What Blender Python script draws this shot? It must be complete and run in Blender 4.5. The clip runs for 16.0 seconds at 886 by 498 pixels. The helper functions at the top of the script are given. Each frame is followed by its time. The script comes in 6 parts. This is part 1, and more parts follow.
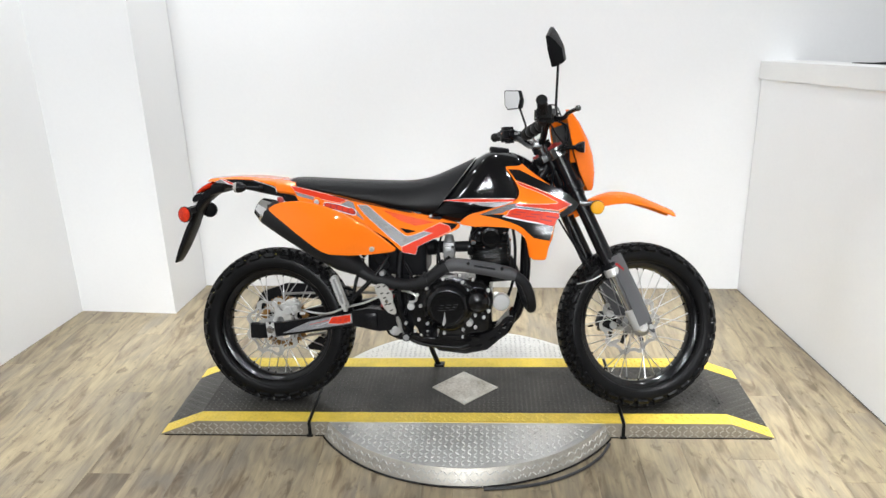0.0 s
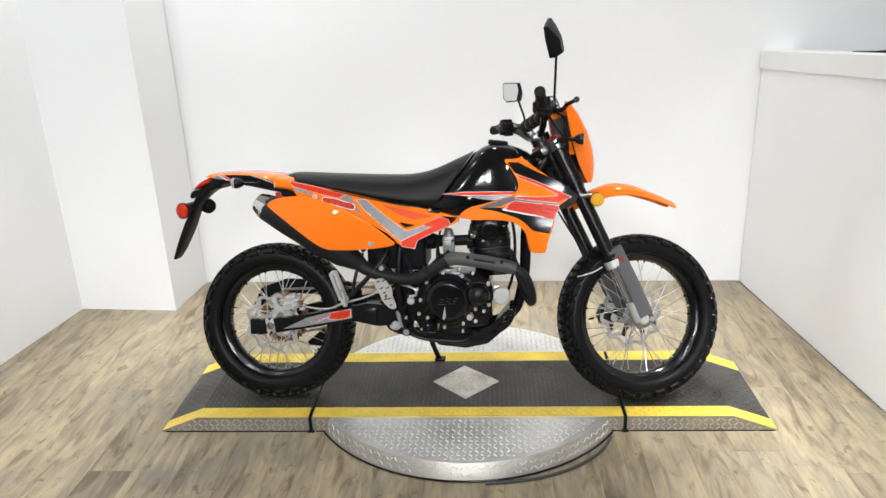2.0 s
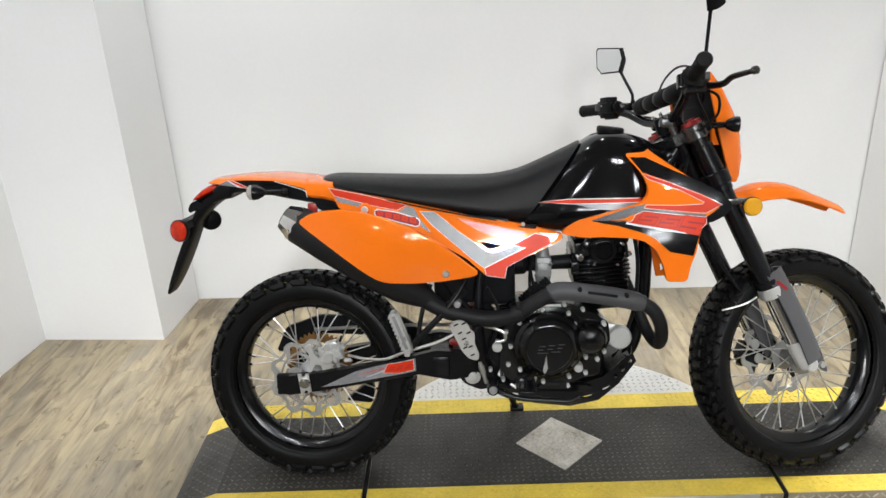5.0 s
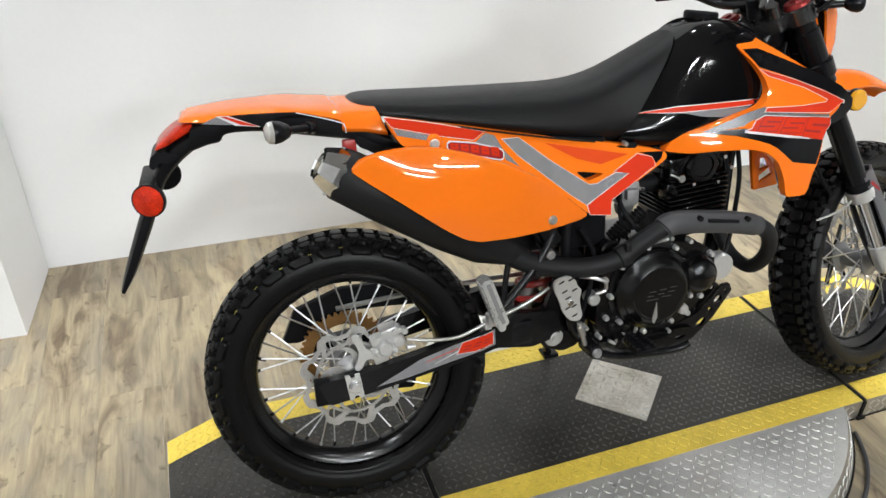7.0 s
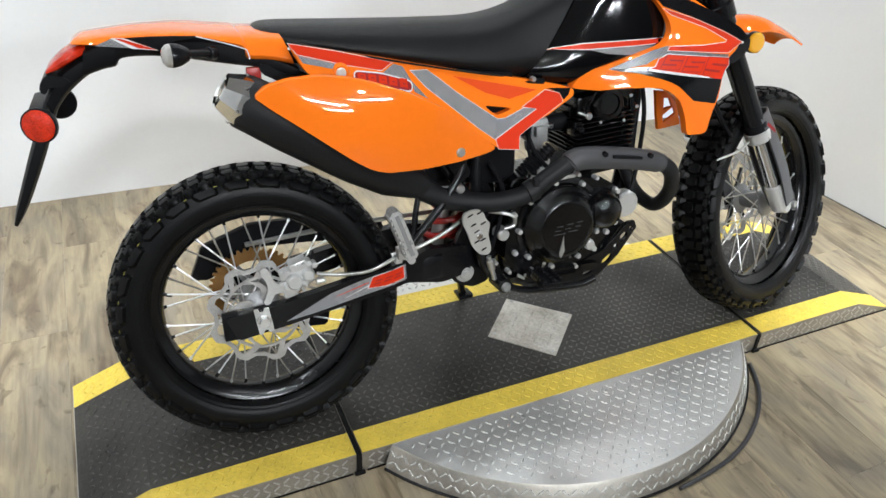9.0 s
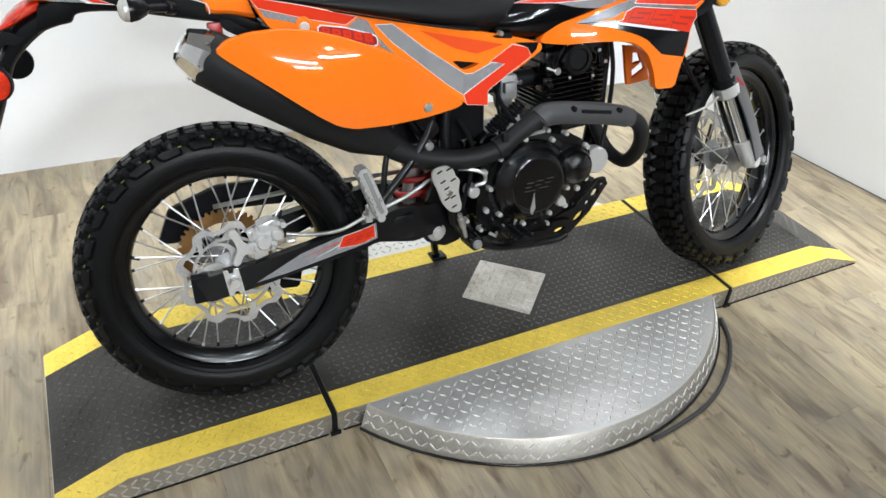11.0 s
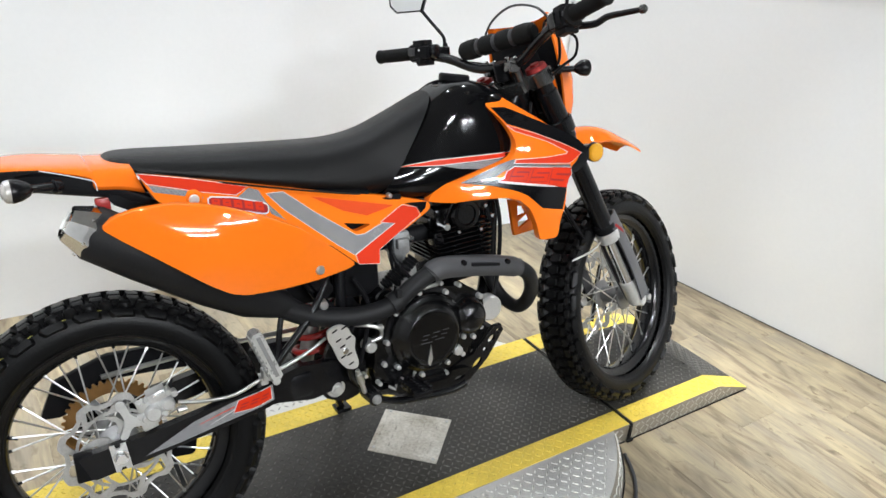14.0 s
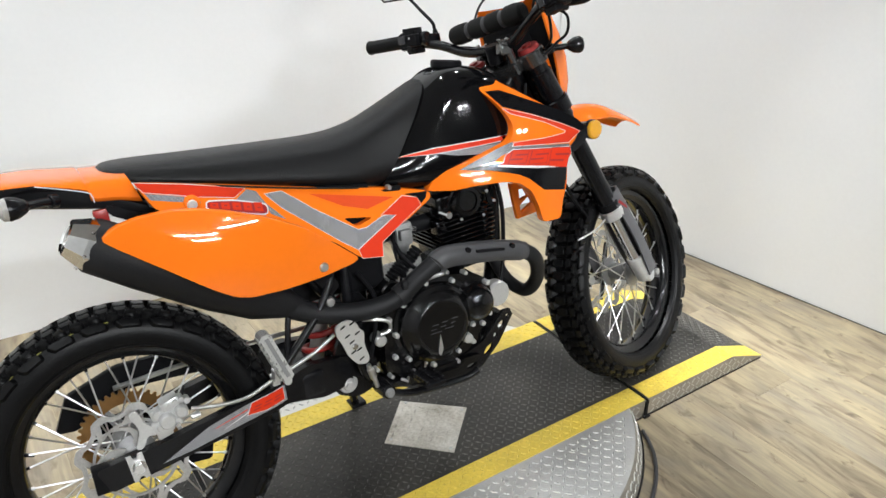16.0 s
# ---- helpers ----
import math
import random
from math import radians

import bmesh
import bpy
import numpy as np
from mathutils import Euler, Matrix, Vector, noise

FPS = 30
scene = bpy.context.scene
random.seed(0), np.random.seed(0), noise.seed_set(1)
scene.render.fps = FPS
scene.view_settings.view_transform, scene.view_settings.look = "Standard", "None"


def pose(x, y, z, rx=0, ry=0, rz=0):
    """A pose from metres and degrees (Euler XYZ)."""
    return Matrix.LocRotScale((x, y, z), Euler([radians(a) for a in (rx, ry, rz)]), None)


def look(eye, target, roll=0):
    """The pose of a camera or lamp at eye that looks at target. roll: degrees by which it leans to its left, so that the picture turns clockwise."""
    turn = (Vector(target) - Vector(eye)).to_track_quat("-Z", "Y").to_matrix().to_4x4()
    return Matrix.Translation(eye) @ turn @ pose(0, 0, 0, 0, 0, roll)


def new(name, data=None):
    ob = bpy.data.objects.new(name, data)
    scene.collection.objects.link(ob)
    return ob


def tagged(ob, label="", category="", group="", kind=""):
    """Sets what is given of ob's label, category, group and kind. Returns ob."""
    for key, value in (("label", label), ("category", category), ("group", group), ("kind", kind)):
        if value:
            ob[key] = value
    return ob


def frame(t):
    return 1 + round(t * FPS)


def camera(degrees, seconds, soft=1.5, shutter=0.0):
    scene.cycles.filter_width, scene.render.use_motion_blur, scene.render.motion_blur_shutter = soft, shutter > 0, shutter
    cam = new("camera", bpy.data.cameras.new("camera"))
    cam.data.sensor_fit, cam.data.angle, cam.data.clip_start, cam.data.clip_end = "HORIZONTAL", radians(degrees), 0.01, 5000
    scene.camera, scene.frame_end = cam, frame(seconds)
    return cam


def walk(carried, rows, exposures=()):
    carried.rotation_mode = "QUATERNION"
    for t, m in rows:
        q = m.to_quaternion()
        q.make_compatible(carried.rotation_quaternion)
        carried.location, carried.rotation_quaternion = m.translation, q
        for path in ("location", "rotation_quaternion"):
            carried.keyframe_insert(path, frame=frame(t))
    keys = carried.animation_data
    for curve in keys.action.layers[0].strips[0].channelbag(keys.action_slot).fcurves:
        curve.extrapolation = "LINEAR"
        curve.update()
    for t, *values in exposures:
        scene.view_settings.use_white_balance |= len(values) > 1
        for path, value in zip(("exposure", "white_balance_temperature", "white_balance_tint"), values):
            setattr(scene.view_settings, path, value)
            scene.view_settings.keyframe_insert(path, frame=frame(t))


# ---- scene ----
cam = camera(61.4, 16.0)
PATH = [
    (0, (0.119, -2.68, 1.622), (0.002, -0.800, 0.953), -1.61),
    (0.5, (0.121, -2.683, 1.619), (-0.001, -0.803, 0.945), -1.58),
    (1, (0.124, -2.675, 1.618), (0.002, -0.798, 0.938), -1.94),
    (1.5, (0.127, -2.668, 1.615), (0.005, -0.793, 0.930), -2.27),
    (2, (0.127, -2.669, 1.614), (0.005, -0.793, 0.932), -2.24),
    (2.5, (0.127, -2.663, 1.615), (0.004, -0.787, 0.934), -2.70),
    (3, (0.102, -2.641, 1.595), (0.058, -0.765, 0.902), -1.83),
    (3.5, (0.018, -2.601, 1.58), (-0.007, -0.735, 0.861), -2.90),
    (4, (-0.048, -2.475, 1.563), (-0.051, -0.625, 0.805), -1.82),
    (4.5, (-0.113, -2.188, 1.561), (-0.141, -0.335, 0.809), -2.96),
    (4.7, (-0.165, -2.082, 1.548), (-0.229, -0.231, 0.794), -2.60),
    (6.8, (-0.909, -1.284, 1.446), (-0.394, 0.383, 0.467), -0.71),
    (7, (-0.943, -1.283, 1.438), (-0.370, 0.328, 0.399), 0.33),
    (7.5, (-0.956, -1.307, 1.405), (-0.332, 0.216, 0.268), 2.07),
    (8, (-0.969, -1.323, 1.385), (-0.378, 0.209, 0.242), 3.38),
    (8.5, (-0.930, -1.33, 1.389), (-0.265, 0.175, 0.254), 2.99),
    (9, (-0.915, -1.339, 1.387), (-0.188, 0.156, 0.275), 3.59),
    (9.2, (-0.903, -1.346, 1.393), (-0.164, 0.141, 0.277), 3.64),
    (11.3, (-0.901, -1.368, 1.352), (-0.138, 0.067, 0.188), 3.63),
    (11.5, (-0.897, -1.37, 1.355), (-0.118, 0.088, 0.229), 3.71),
    (12, (-0.856, -1.364, 1.377), (0.054, 0.075, 0.327), 3.28),
    (12.5, (-0.845, -1.369, 1.397), (0.130, 0.096, 0.446), 3.68),
    (13, (-0.838, -1.373, 1.429), (0.182, 0.118, 0.572), 3.38),
    (13.5, (-0.848, -1.38, 1.437), (0.145, 0.139, 0.596), 2.86),
    (14, (-0.853, -1.385, 1.429), (0.159, 0.108, 0.566), 4.09),
    (14.5, (-0.851, -1.388, 1.431), (0.151, 0.122, 0.586), 2.78),
    (15, (-0.859, -1.391, 1.419), (0.088, 0.126, 0.524), 3.11),
    (15.5, (-0.864, -1.384, 1.423), (0.079, 0.138, 0.531), 3.15),
    (16, (-0.840, -1.378, 1.427), (0.150, 0.112, 0.532), 0.03),
]
walk(cam, [(t, look(eye, target, roll)) for t, eye, target, roll in PATH], ((0, 0.64, 6600, 12), (2.6, 0.57, 6700, 12.5), (3.4, 0.4, 6700, 12.5), (4.7, 0.38, 6700, 12), (7, 0.45, 6650, 11), (9, 0.53, 6450, 10.5), (12, 0.7, 6400, 10.5), (14, 0.62, 6500, 11), (16, 0.58, 6600, 11)))

# ---- world and light ----
world = bpy.data.worlds.new("world")
scene.world = world
world.use_nodes = True
world.node_tree.nodes["Background"].inputs[0].default_value = (1.0, 0.98, 0.95, 1)
world.node_tree.nodes["Background"].inputs[1].default_value = 0.05


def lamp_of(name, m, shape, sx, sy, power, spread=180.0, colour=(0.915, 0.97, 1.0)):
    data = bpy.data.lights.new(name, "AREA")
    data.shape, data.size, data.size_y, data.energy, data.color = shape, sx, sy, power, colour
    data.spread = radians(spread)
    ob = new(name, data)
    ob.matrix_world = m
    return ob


# spots added to wash the walls, narrow downlights added along their feet, spots over the bike and three tubes far
# behind the viewer
# unseen washers, added to brighten the upper walls
for lx, ly in ((-1.1, 0.75), (0.0, 0.72), (1.1, 0.68), (-1.75, 0.0), (-1.85, -1.3), (2.3, -0.2)):
    lamp_of("added_wall_spot", pose(lx, ly, 2.76), "DISK", 0.1, 0.1, 6.2)
# unseen narrow beams, added to brighten the wall feet and the floor there
for lx, ly, power in ((-1.05, 0.78, 1.6), (-0.35, 0.76, 1.6), (0.35, 0.74, 1.6), (1.0, 0.62, 1.8), (1.2, -0.2, 2.3), (1.25, -1.0, 2.3), (-1.7, 0.4, 1.3), (-1.75, -0.5, 1.3)):
    lamp_of("added_foot_spot", pose(lx, ly, 2.76), "DISK", 0.08, 0.08, power, 30)
# some after the dots mirrored in the bodywork, the rest added as soft fill
for lx, ly, power in ((-2.0, -1.9, 2), (-1.8, -1.9, 2), (-0.9, -2.7, 2.5), (-0.7, -2.7, 2.5), (0.3, -2.2, 2.5), (0.5, -2.2, 2.5), (1.3, -3.0, 3), (1.5, -3.0, 3), (1.7, -1.5, 3.6), (-1.6, -4.2, 3), (0.2, -4.2, 3), (2.4, -4.0, 3)):
    lamp_of("front_spot", pose(lx, ly, 2.76, math.degrees(math.atan2(-ly, 2.3)), 0, 0), "DISK", 0.1, 0.1, 0.4 * power, 50)
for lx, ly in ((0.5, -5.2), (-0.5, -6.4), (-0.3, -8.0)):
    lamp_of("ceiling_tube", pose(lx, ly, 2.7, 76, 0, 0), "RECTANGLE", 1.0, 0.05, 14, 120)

# ---- materials ----


def mk(name, col, rough=0.5, metal=0.0, var=0.12, scale=6.0, fine=90.0, bump=0.02, rvar=0.1, coat=0.0, col2=None, spec=0.5):
    m = bpy.data.materials.new(name)
    m.use_nodes = True
    t, b = m.node_tree, m.node_tree.nodes["Principled BSDF"]
    n, l = t.nodes, t.links
    co = n.new("ShaderNodeTexCoord")
    big, small = n.new("ShaderNodeTexNoise"), n.new("ShaderNodeTexNoise")
    big.inputs["Scale"].default_value, small.inputs["Scale"].default_value = scale, fine
    big.inputs["Detail"].default_value, small.inputs["Detail"].default_value = 5.0, 3.0
    for k in (big, small):
        l.new(co.outputs["Object"], k.inputs["Vector"])
    add = n.new("ShaderNodeMix")
    add.inputs[0].default_value = 0.4
    l.new(big.outputs["Fac"], add.inputs[2])
    l.new(small.outputs["Fac"], add.inputs[3])
    ramp = n.new("ShaderNodeValToRGB")
    ramp.color_ramp.elements[0].position, ramp.color_ramp.elements[1].position = 0.3, 0.7
    lo = [max(0, c * (1 - var)) for c in col]
    hi = [min(1, c * (1 + var)) for c in (col2 or col)]
    ramp.color_ramp.elements[0].color, ramp.color_ramp.elements[1].color = (*lo, 1), (*hi, 1)
    l.new(add.outputs[0], ramp.inputs[0])
    l.new(ramp.outputs[0], b.inputs["Base Color"])
    rr = n.new("ShaderNodeMapRange")
    rr.inputs["To Min"].default_value, rr.inputs["To Max"].default_value = max(0.02, rough - rvar), min(1, rough + rvar)
    l.new(add.outputs[0], rr.inputs["Value"])
    l.new(rr.outputs[0], b.inputs["Roughness"])
    b.inputs["Metallic"].default_value = metal
    b.inputs["Coat Weight"].default_value = coat
    b.inputs["Coat Roughness"].default_value = 0.04
    b.inputs["Specular IOR Level"].default_value = spec
    if bump:
        bp = n.new("ShaderNodeBump")
        bp.inputs["Strength"].default_value, bp.inputs["Distance"].default_value = bump * 4, 0.002
        l.new(small.outputs["Fac"], bp.inputs["Height"])
        l.new(bp.outputs[0], b.inputs["Normal"])
    return m


ORANGE = mk("orange_plastic", (0.9, 0.185, 0.012), 0.035, var=0.03, bump=0.0, rvar=0.012)
BLACKGLOSS = mk("gloss_black_paint", (0.003, 0.003, 0.0035), 0.08, var=0.2, bump=0.0, rvar=0.04, coat=0.0, spec=0.36)
BLACKPLASTIC = mk("black_plastic", (0.007, 0.007, 0.008), 0.4, var=0.25, fine=300, bump=0.05, spec=0.09)
BLACKPAINT = mk("black_painted_metal", (0.005, 0.005, 0.006), 0.24, var=0.3, fine=150, bump=0.04, spec=0.28)
CASE = mk("black_engine_casting", (0.003, 0.003, 0.0034), 0.13, metal=0.0, var=0.3, fine=260, bump=0.06, spec=0.42)
EXHAUST = mk("heat_black_exhaust", (0.011, 0.011, 0.012), 0.5, metal=0.0, var=0.25, fine=220, bump=0.05, spec=0.18)
GUARDGREY = mk("grey_plastic", (0.045, 0.045, 0.048), 0.45, var=0.15, fine=250, bump=0.05, spec=0.35)
VINYL = mk("seat_vinyl", (0.005, 0.005, 0.0055), 0.4, var=0.2, fine=420, bump=0.12, spec=0.22)
RUBBER = mk("tyre_rubber", (0.004, 0.004, 0.0043), 0.36, var=0.3, scale=14, fine=160, bump=0.08, spec=0.15)
GRIP = mk("grip_rubber", (0.007, 0.007, 0.007), 0.6, var=0.2, fine=300, bump=0.1, spec=0.15)
SILVER = mk("cast_aluminium", (0.66, 0.66, 0.65), 0.3, metal=0.65, var=0.12, fine=200, bump=0.06)
TIP = mk("bright_muffler_steel", (0.78, 0.78, 0.77), 0.07, metal=1.0, var=0.1, scale=40, bump=0.0)
SPOKE = mk("spoke_steel", (0.6, 0.6, 0.6), 0.3, metal=0.9, var=0.1, bump=0.0)
DULL = mk("dull_cast_alloy", (0.3, 0.3, 0.3), 0.45, metal=0.5, var=0.2, fine=200, bump=0.06)
CHROME = mk("polished_steel", (0.72, 0.72, 0.72), 0.16, metal=1.0, var=0.06, bump=0.0, rvar=0.06)
DISCSTEEL = mk("brake_disc_steel", (0.5, 0.49, 0.47), 0.36, metal=0.8, var=0.2, scale=30, fine=240, bump=0.05)
STEEL = mk("brushed_steel", (0.55, 0.55, 0.54), 0.33, metal=0.9, var=0.12, fine=240, bump=0.05)
GOLD = mk("gold_sprocket", (0.27, 0.14, 0.045), 0.42, metal=0.7, var=0.15)
RED = mk("red_decal", (0.62, 0.036, 0.01), 0.3, var=0.05, bump=0.0, spec=0.12)
DARKRED = mk("dark_red_decal", (0.3, 0.012, 0.014), 0.34, var=0.08, bump=0.0, spec=0.3)
BLACKDECAL = mk("black_decal", (0.005, 0.005, 0.006), 0.12, var=0.2, bump=0.0, spec=0.34)
WHITEDECAL = mk("white_decal", (0.7, 0.7, 0.7), 0.25, var=0.04, bump=0.0, coat=0.1)
REDLENS = mk("red_lens", (0.5, 0.022, 0.004), 0.14, var=0.5, scale=60, fine=320, bump=0.2, spec=0.25)
FORKGUARD = mk("light_grey_plastic", (0.082, 0.082, 0.087), 0.4, var=0.1, fine=250, bump=0.04, spec=0.4)
AMBER = mk("amber_lens", (0.75, 0.36, 0.012), 0.18, var=0.12, fine=320, bump=0.12, coat=0.8)
CLEAR = mk("clear_lens", (0.52, 0.5, 0.47), 0.1, metal=0.5, var=0.15, fine=260, bump=0.1, coat=1.0)
REDSPRING = mk("red_painted_steel", (0.33, 0.016, 0.012), 0.3, var=0.1)
ORANGERED = mk("red_anodised_cap", (0.27, 0.02, 0.018), 0.35, metal=0.5, var=0.1)
MIRROR = mk("mirror_glass", (0.85, 0.86, 0.87), 0.03, metal=1.0, var=0.01, bump=0.0, rvar=0.01)
YELLOW = mk("yellow_safety_paint", (0.66, 0.485, 0.07), 0.42, var=0.2, scale=12, fine=120, bump=0.06)
WORN = YELLOW.node_tree
blot, cut, mixer = WORN.nodes.new("ShaderNodeTexNoise"), WORN.nodes.new("ShaderNodeMapRange"), WORN.nodes.new("ShaderNodeMix")
blot.inputs["Scale"].default_value, blot.inputs["Detail"].default_value = 34.0, 9.0
cut.inputs["From Min"].default_value, cut.inputs["From Max"].default_value, cut.inputs["To Max"].default_value = 0.63, 0.72, 0.75
mixer.data_type = "RGBA"
mixer.inputs[7].default_value = (0.09, 0.075, 0.03, 1)
yellow_bsdf = WORN.nodes["Principled BSDF"]
WORN.links.new(blot.outputs["Fac"], cut.inputs["Value"])
WORN.links.new(cut.outputs[0], mixer.inputs[0])
WORN.links.new(yellow_bsdf.inputs["Base Color"].links[0].from_socket, mixer.inputs[6])
WORN.links.new(mixer.outputs[2], yellow_bsdf.inputs["Base Color"])
YELLOWLINE = mk("yellow_tyre_paint", (0.5, 0.47, 0.1), 0.6, var=0.3)
GREENLINE = mk("green_tyre_paint", (0.03, 0.12, 0.12), 0.6, var=0.3)
DARKSTEEL = mk("dark_cast_metal", (0.13, 0.13, 0.13), 0.24, metal=0.9, var=0.2, fine=200, bump=0.05)
GREYLINE = mk("grey_decal_edge", (0.4, 0.4, 0.4), 0.25, var=0.04, bump=0.0, coat=0.1)
CAPTRIM = mk("cap_trim_paint", (0.78, 0.78, 0.77), 0.5, var=0.02, fine=60, bump=0.02)


def carbon(name, dark, light):
    m = mk(name, dark, 0.27, var=0.1, bump=0.0, spec=0.5)
    t, b = m.node_tree, m.node_tree.nodes["Principled BSDF"]
    w = t.nodes.new("ShaderNodeTexChecker")
    w.inputs["Scale"].default_value = 330
    w.inputs["Color1"].default_value, w.inputs["Color2"].default_value = (*dark, 1), (*light, 1)
    co = t.nodes.new("ShaderNodeTexCoord")
    t.links.new(co.outputs["Object"], w.inputs["Vector"])
    t.links.new(w.outputs["Color"], b.inputs["Base Color"])
    return m


DARKCARBON = carbon("dark_weave_decal", (0.07, 0.07, 0.074), (0.16, 0.16, 0.166))
ORANGEDECAL = mk("orange_red_decal", (0.72, 0.07, 0.012), 0.2, var=0.05, bump=0.0, coat=0.3)
CARBON = carbon("grey_weave_decal", (0.15, 0.15, 0.158), (0.27, 0.27, 0.28))
TREAD = mk("aluminium_tread_plate", (0.64, 0.635, 0.615), 0.33, metal=0.65, var=0.1, scale=7, fine=140, bump=0.06, rvar=0.12)
# lighter than the plate: the glints on the bars are in the colour
TREADBAR = mk("glinting_tread_bar", (0.72, 0.72, 0.7), 0.26, metal=0.4, var=0.12, scale=12, fine=200, bump=0.03)
OLDTREAD = mk("scuffed_tread_plate", (0.43, 0.385, 0.31), 0.38, metal=0.5, var=0.25, col2=(0.62, 0.6, 0.55), scale=13, fine=140, bump=0.06, rvar=0.12)
TREADSIDE = mk("aluminium_side_plate", (0.44, 0.415, 0.37), 0.44, metal=0.9, var=0.25, scale=9, fine=150, bump=0.08)
BLACKTREAD = mk("worn_black_tread", (0.014, 0.0132, 0.012), 0.36, metal=0.0, var=0.45, scale=5, fine=130, bump=0.1, rvar=0.14, spec=0.3, col2=(0.046, 0.043, 0.038))
# worn bars, lightened further to stand in for their glints
WORNGLINTBAR = mk("worn_glinting_black_bar", (0.036, 0.034, 0.031), 0.3, metal=0.5, var=0.6, scale=5, fine=200, bump=0.06, spec=0.4, col2=(0.12, 0.116, 0.107))
RIMBLACK = mk("black_rim_paint", (0.004, 0.004, 0.0045), 0.16, var=0.3, fine=120, bump=0.02, spec=0.4)
WALL = mk("white_wall_paint", (0.86, 0.865, 0.87), 0.6, var=0.02, scale=1.5, fine=70, bump=0.015)
# dimness of the room behind the viewer, put into the wall's colour
DIM = mk("dimmed_end_wall", (0.16, 0.16, 0.16), 0.7, var=0.1, scale=2, fine=60)
# unseen ceiling, its grey chosen to bounce less light
CEIL = mk("dimmed_ceiling", (0.38, 0.38, 0.38), 0.8, var=0.03, scale=2, fine=60, bump=0.02)


def plank_material():
    m = mk("oak_vinyl_plank", (0.42, 0.35, 0.24), 0.4, var=0.1, bump=0.0, rvar=0.08)
    t, b = m.node_tree, m.node_tree.nodes["Principled BSDF"]
    n, l = t.nodes, t.links
    info, co = n.new("ShaderNodeObjectInfo"), n.new("ShaderNodeTexCoord")
    off = n.new("ShaderNodeVectorMath")
    off.operation = "MULTIPLY_ADD"
    comb = n.new("ShaderNodeCombineXYZ")
    for k in range(3):
        l.new(info.outputs["Random"], comb.inputs[k])
    off.inputs[1].default_value = (37.0, 53.0, 11.0)
    l.new(comb.outputs[0], off.inputs[0])
    l.new(co.outputs["Object"], off.inputs[2])

    def noise(squash, scale, detail, bend):
        mp, k = n.new("ShaderNodeMapping"), n.new("ShaderNodeTexNoise")
        mp.inputs["Scale"].default_value = (1.0, squash, 1.0)
        l.new(off.outputs[0], mp.inputs["Vector"])
        l.new(mp.outputs[0], k.inputs["Vector"])
        k.inputs["Scale"].default_value, k.inputs["Detail"].default_value, k.inputs["Distortion"].default_value = scale, detail, bend
        return k

    def spread(node, a, z, lo=0.3, hi=0.7):
        k = n.new("ShaderNodeMapRange")
        for key, val in (("From Min", lo), ("From Max", hi), ("To Min", a), ("To Max", z)):
            k.inputs[key].default_value = val
        l.new(node, k.inputs["Value"])
        return k.outputs[0]
    grain, tone, patch = noise(0.07, 120.0, 6.0, 0.3), noise(0.2, 19.0, 5.0, 1.2), noise(0.4, 7.0, 5.0, 1.0)
    r1 = n.new("ShaderNodeValToRGB")
    e = r1.color_ramp.elements
    e[0].position, e[0].color = 0.33, (0.15, 0.108, 0.066, 1)
    e[1].position, e[1].color = 0.62, (0.365, 0.294, 0.184, 1)
    mid = e.new(0.46)
    mid.color = (0.268, 0.214, 0.138, 1)
    l.new(tone.outputs["Fac"], r1.inputs[0])
    grey = n.new("ShaderNodeMix")
    grey.data_type = "RGBA"
    grey.inputs[7].default_value = (0.205, 0.177, 0.137, 1)
    mixed = n.new("ShaderNodeMath")
    mixed.operation = "ADD"
    mixed.use_clamp = True
    l.new(spread(patch.outputs["Fac"], -0.3, 0.6, 0.38, 0.66), mixed.inputs[0])
    l.new(spread(info.outputs["Random"], -0.15, 0.3, 0.0, 1.0), mixed.inputs[1])
    l.new(mixed.outputs[0], grey.inputs[0])
    l.new(r1.outputs[0], grey.inputs[6])
    mu = n.new("ShaderNodeMath")
    mu.operation = "MULTIPLY"
    l.new(spread(grain.outputs["Fac"], 0.8, 1.02), mu.inputs[0])
    l.new(spread(info.outputs["Random"], 0.82, 1.12, 0.0, 1.0), mu.inputs[1])
    sc = n.new("ShaderNodeVectorMath")
    sc.operation = "SCALE"
    # short dark saw and knot marks
    marks = noise(0.55, 30.0, 6.0, 0.8)
    knot = n.new("ShaderNodeMix")
    knot.data_type = "RGBA"
    knot.inputs[7].default_value = (0.085, 0.055, 0.03, 1)
    l.new(spread(marks.outputs["Fac"], 0.0, 0.75, 0.6, 0.74), knot.inputs[0])
    l.new(grey.outputs[2], knot.inputs[6])
    l.new(knot.outputs[2], sc.inputs[0])
    l.new(mu.outputs[0], sc.inputs["Scale"])
    l.new(sc.outputs[0], b.inputs["Base Color"])
    bp = n.new("ShaderNodeBump")
    bp.inputs["Strength"].default_value, bp.inputs["Distance"].default_value = 0.12, 0.001
    l.new(grain.outputs["Fac"], bp.inputs["Height"])
    l.new(bp.outputs[0], b.inputs["Normal"])
    return m


PLANK = plank_material()

# ---- building helpers ----


def part(name, bm, material, parent=None, label="", smooth=38.0, xf=None):
    if xf is not None:
        bm.transform(xf)
    bmesh.ops.recalc_face_normals(bm, faces=bm.faces)
    me = bpy.data.meshes.new(name)
    bm.to_mesh(me)
    bm.free()
    me.materials.append(material)
    ob = new(name, me)
    if parent is not None:
        ob.parent = parent
    if smooth:
        me.shade_smooth()
        me.set_sharp_from_angle(angle=radians(smooth))
    if label:
        tagged(ob, label)
    return ob


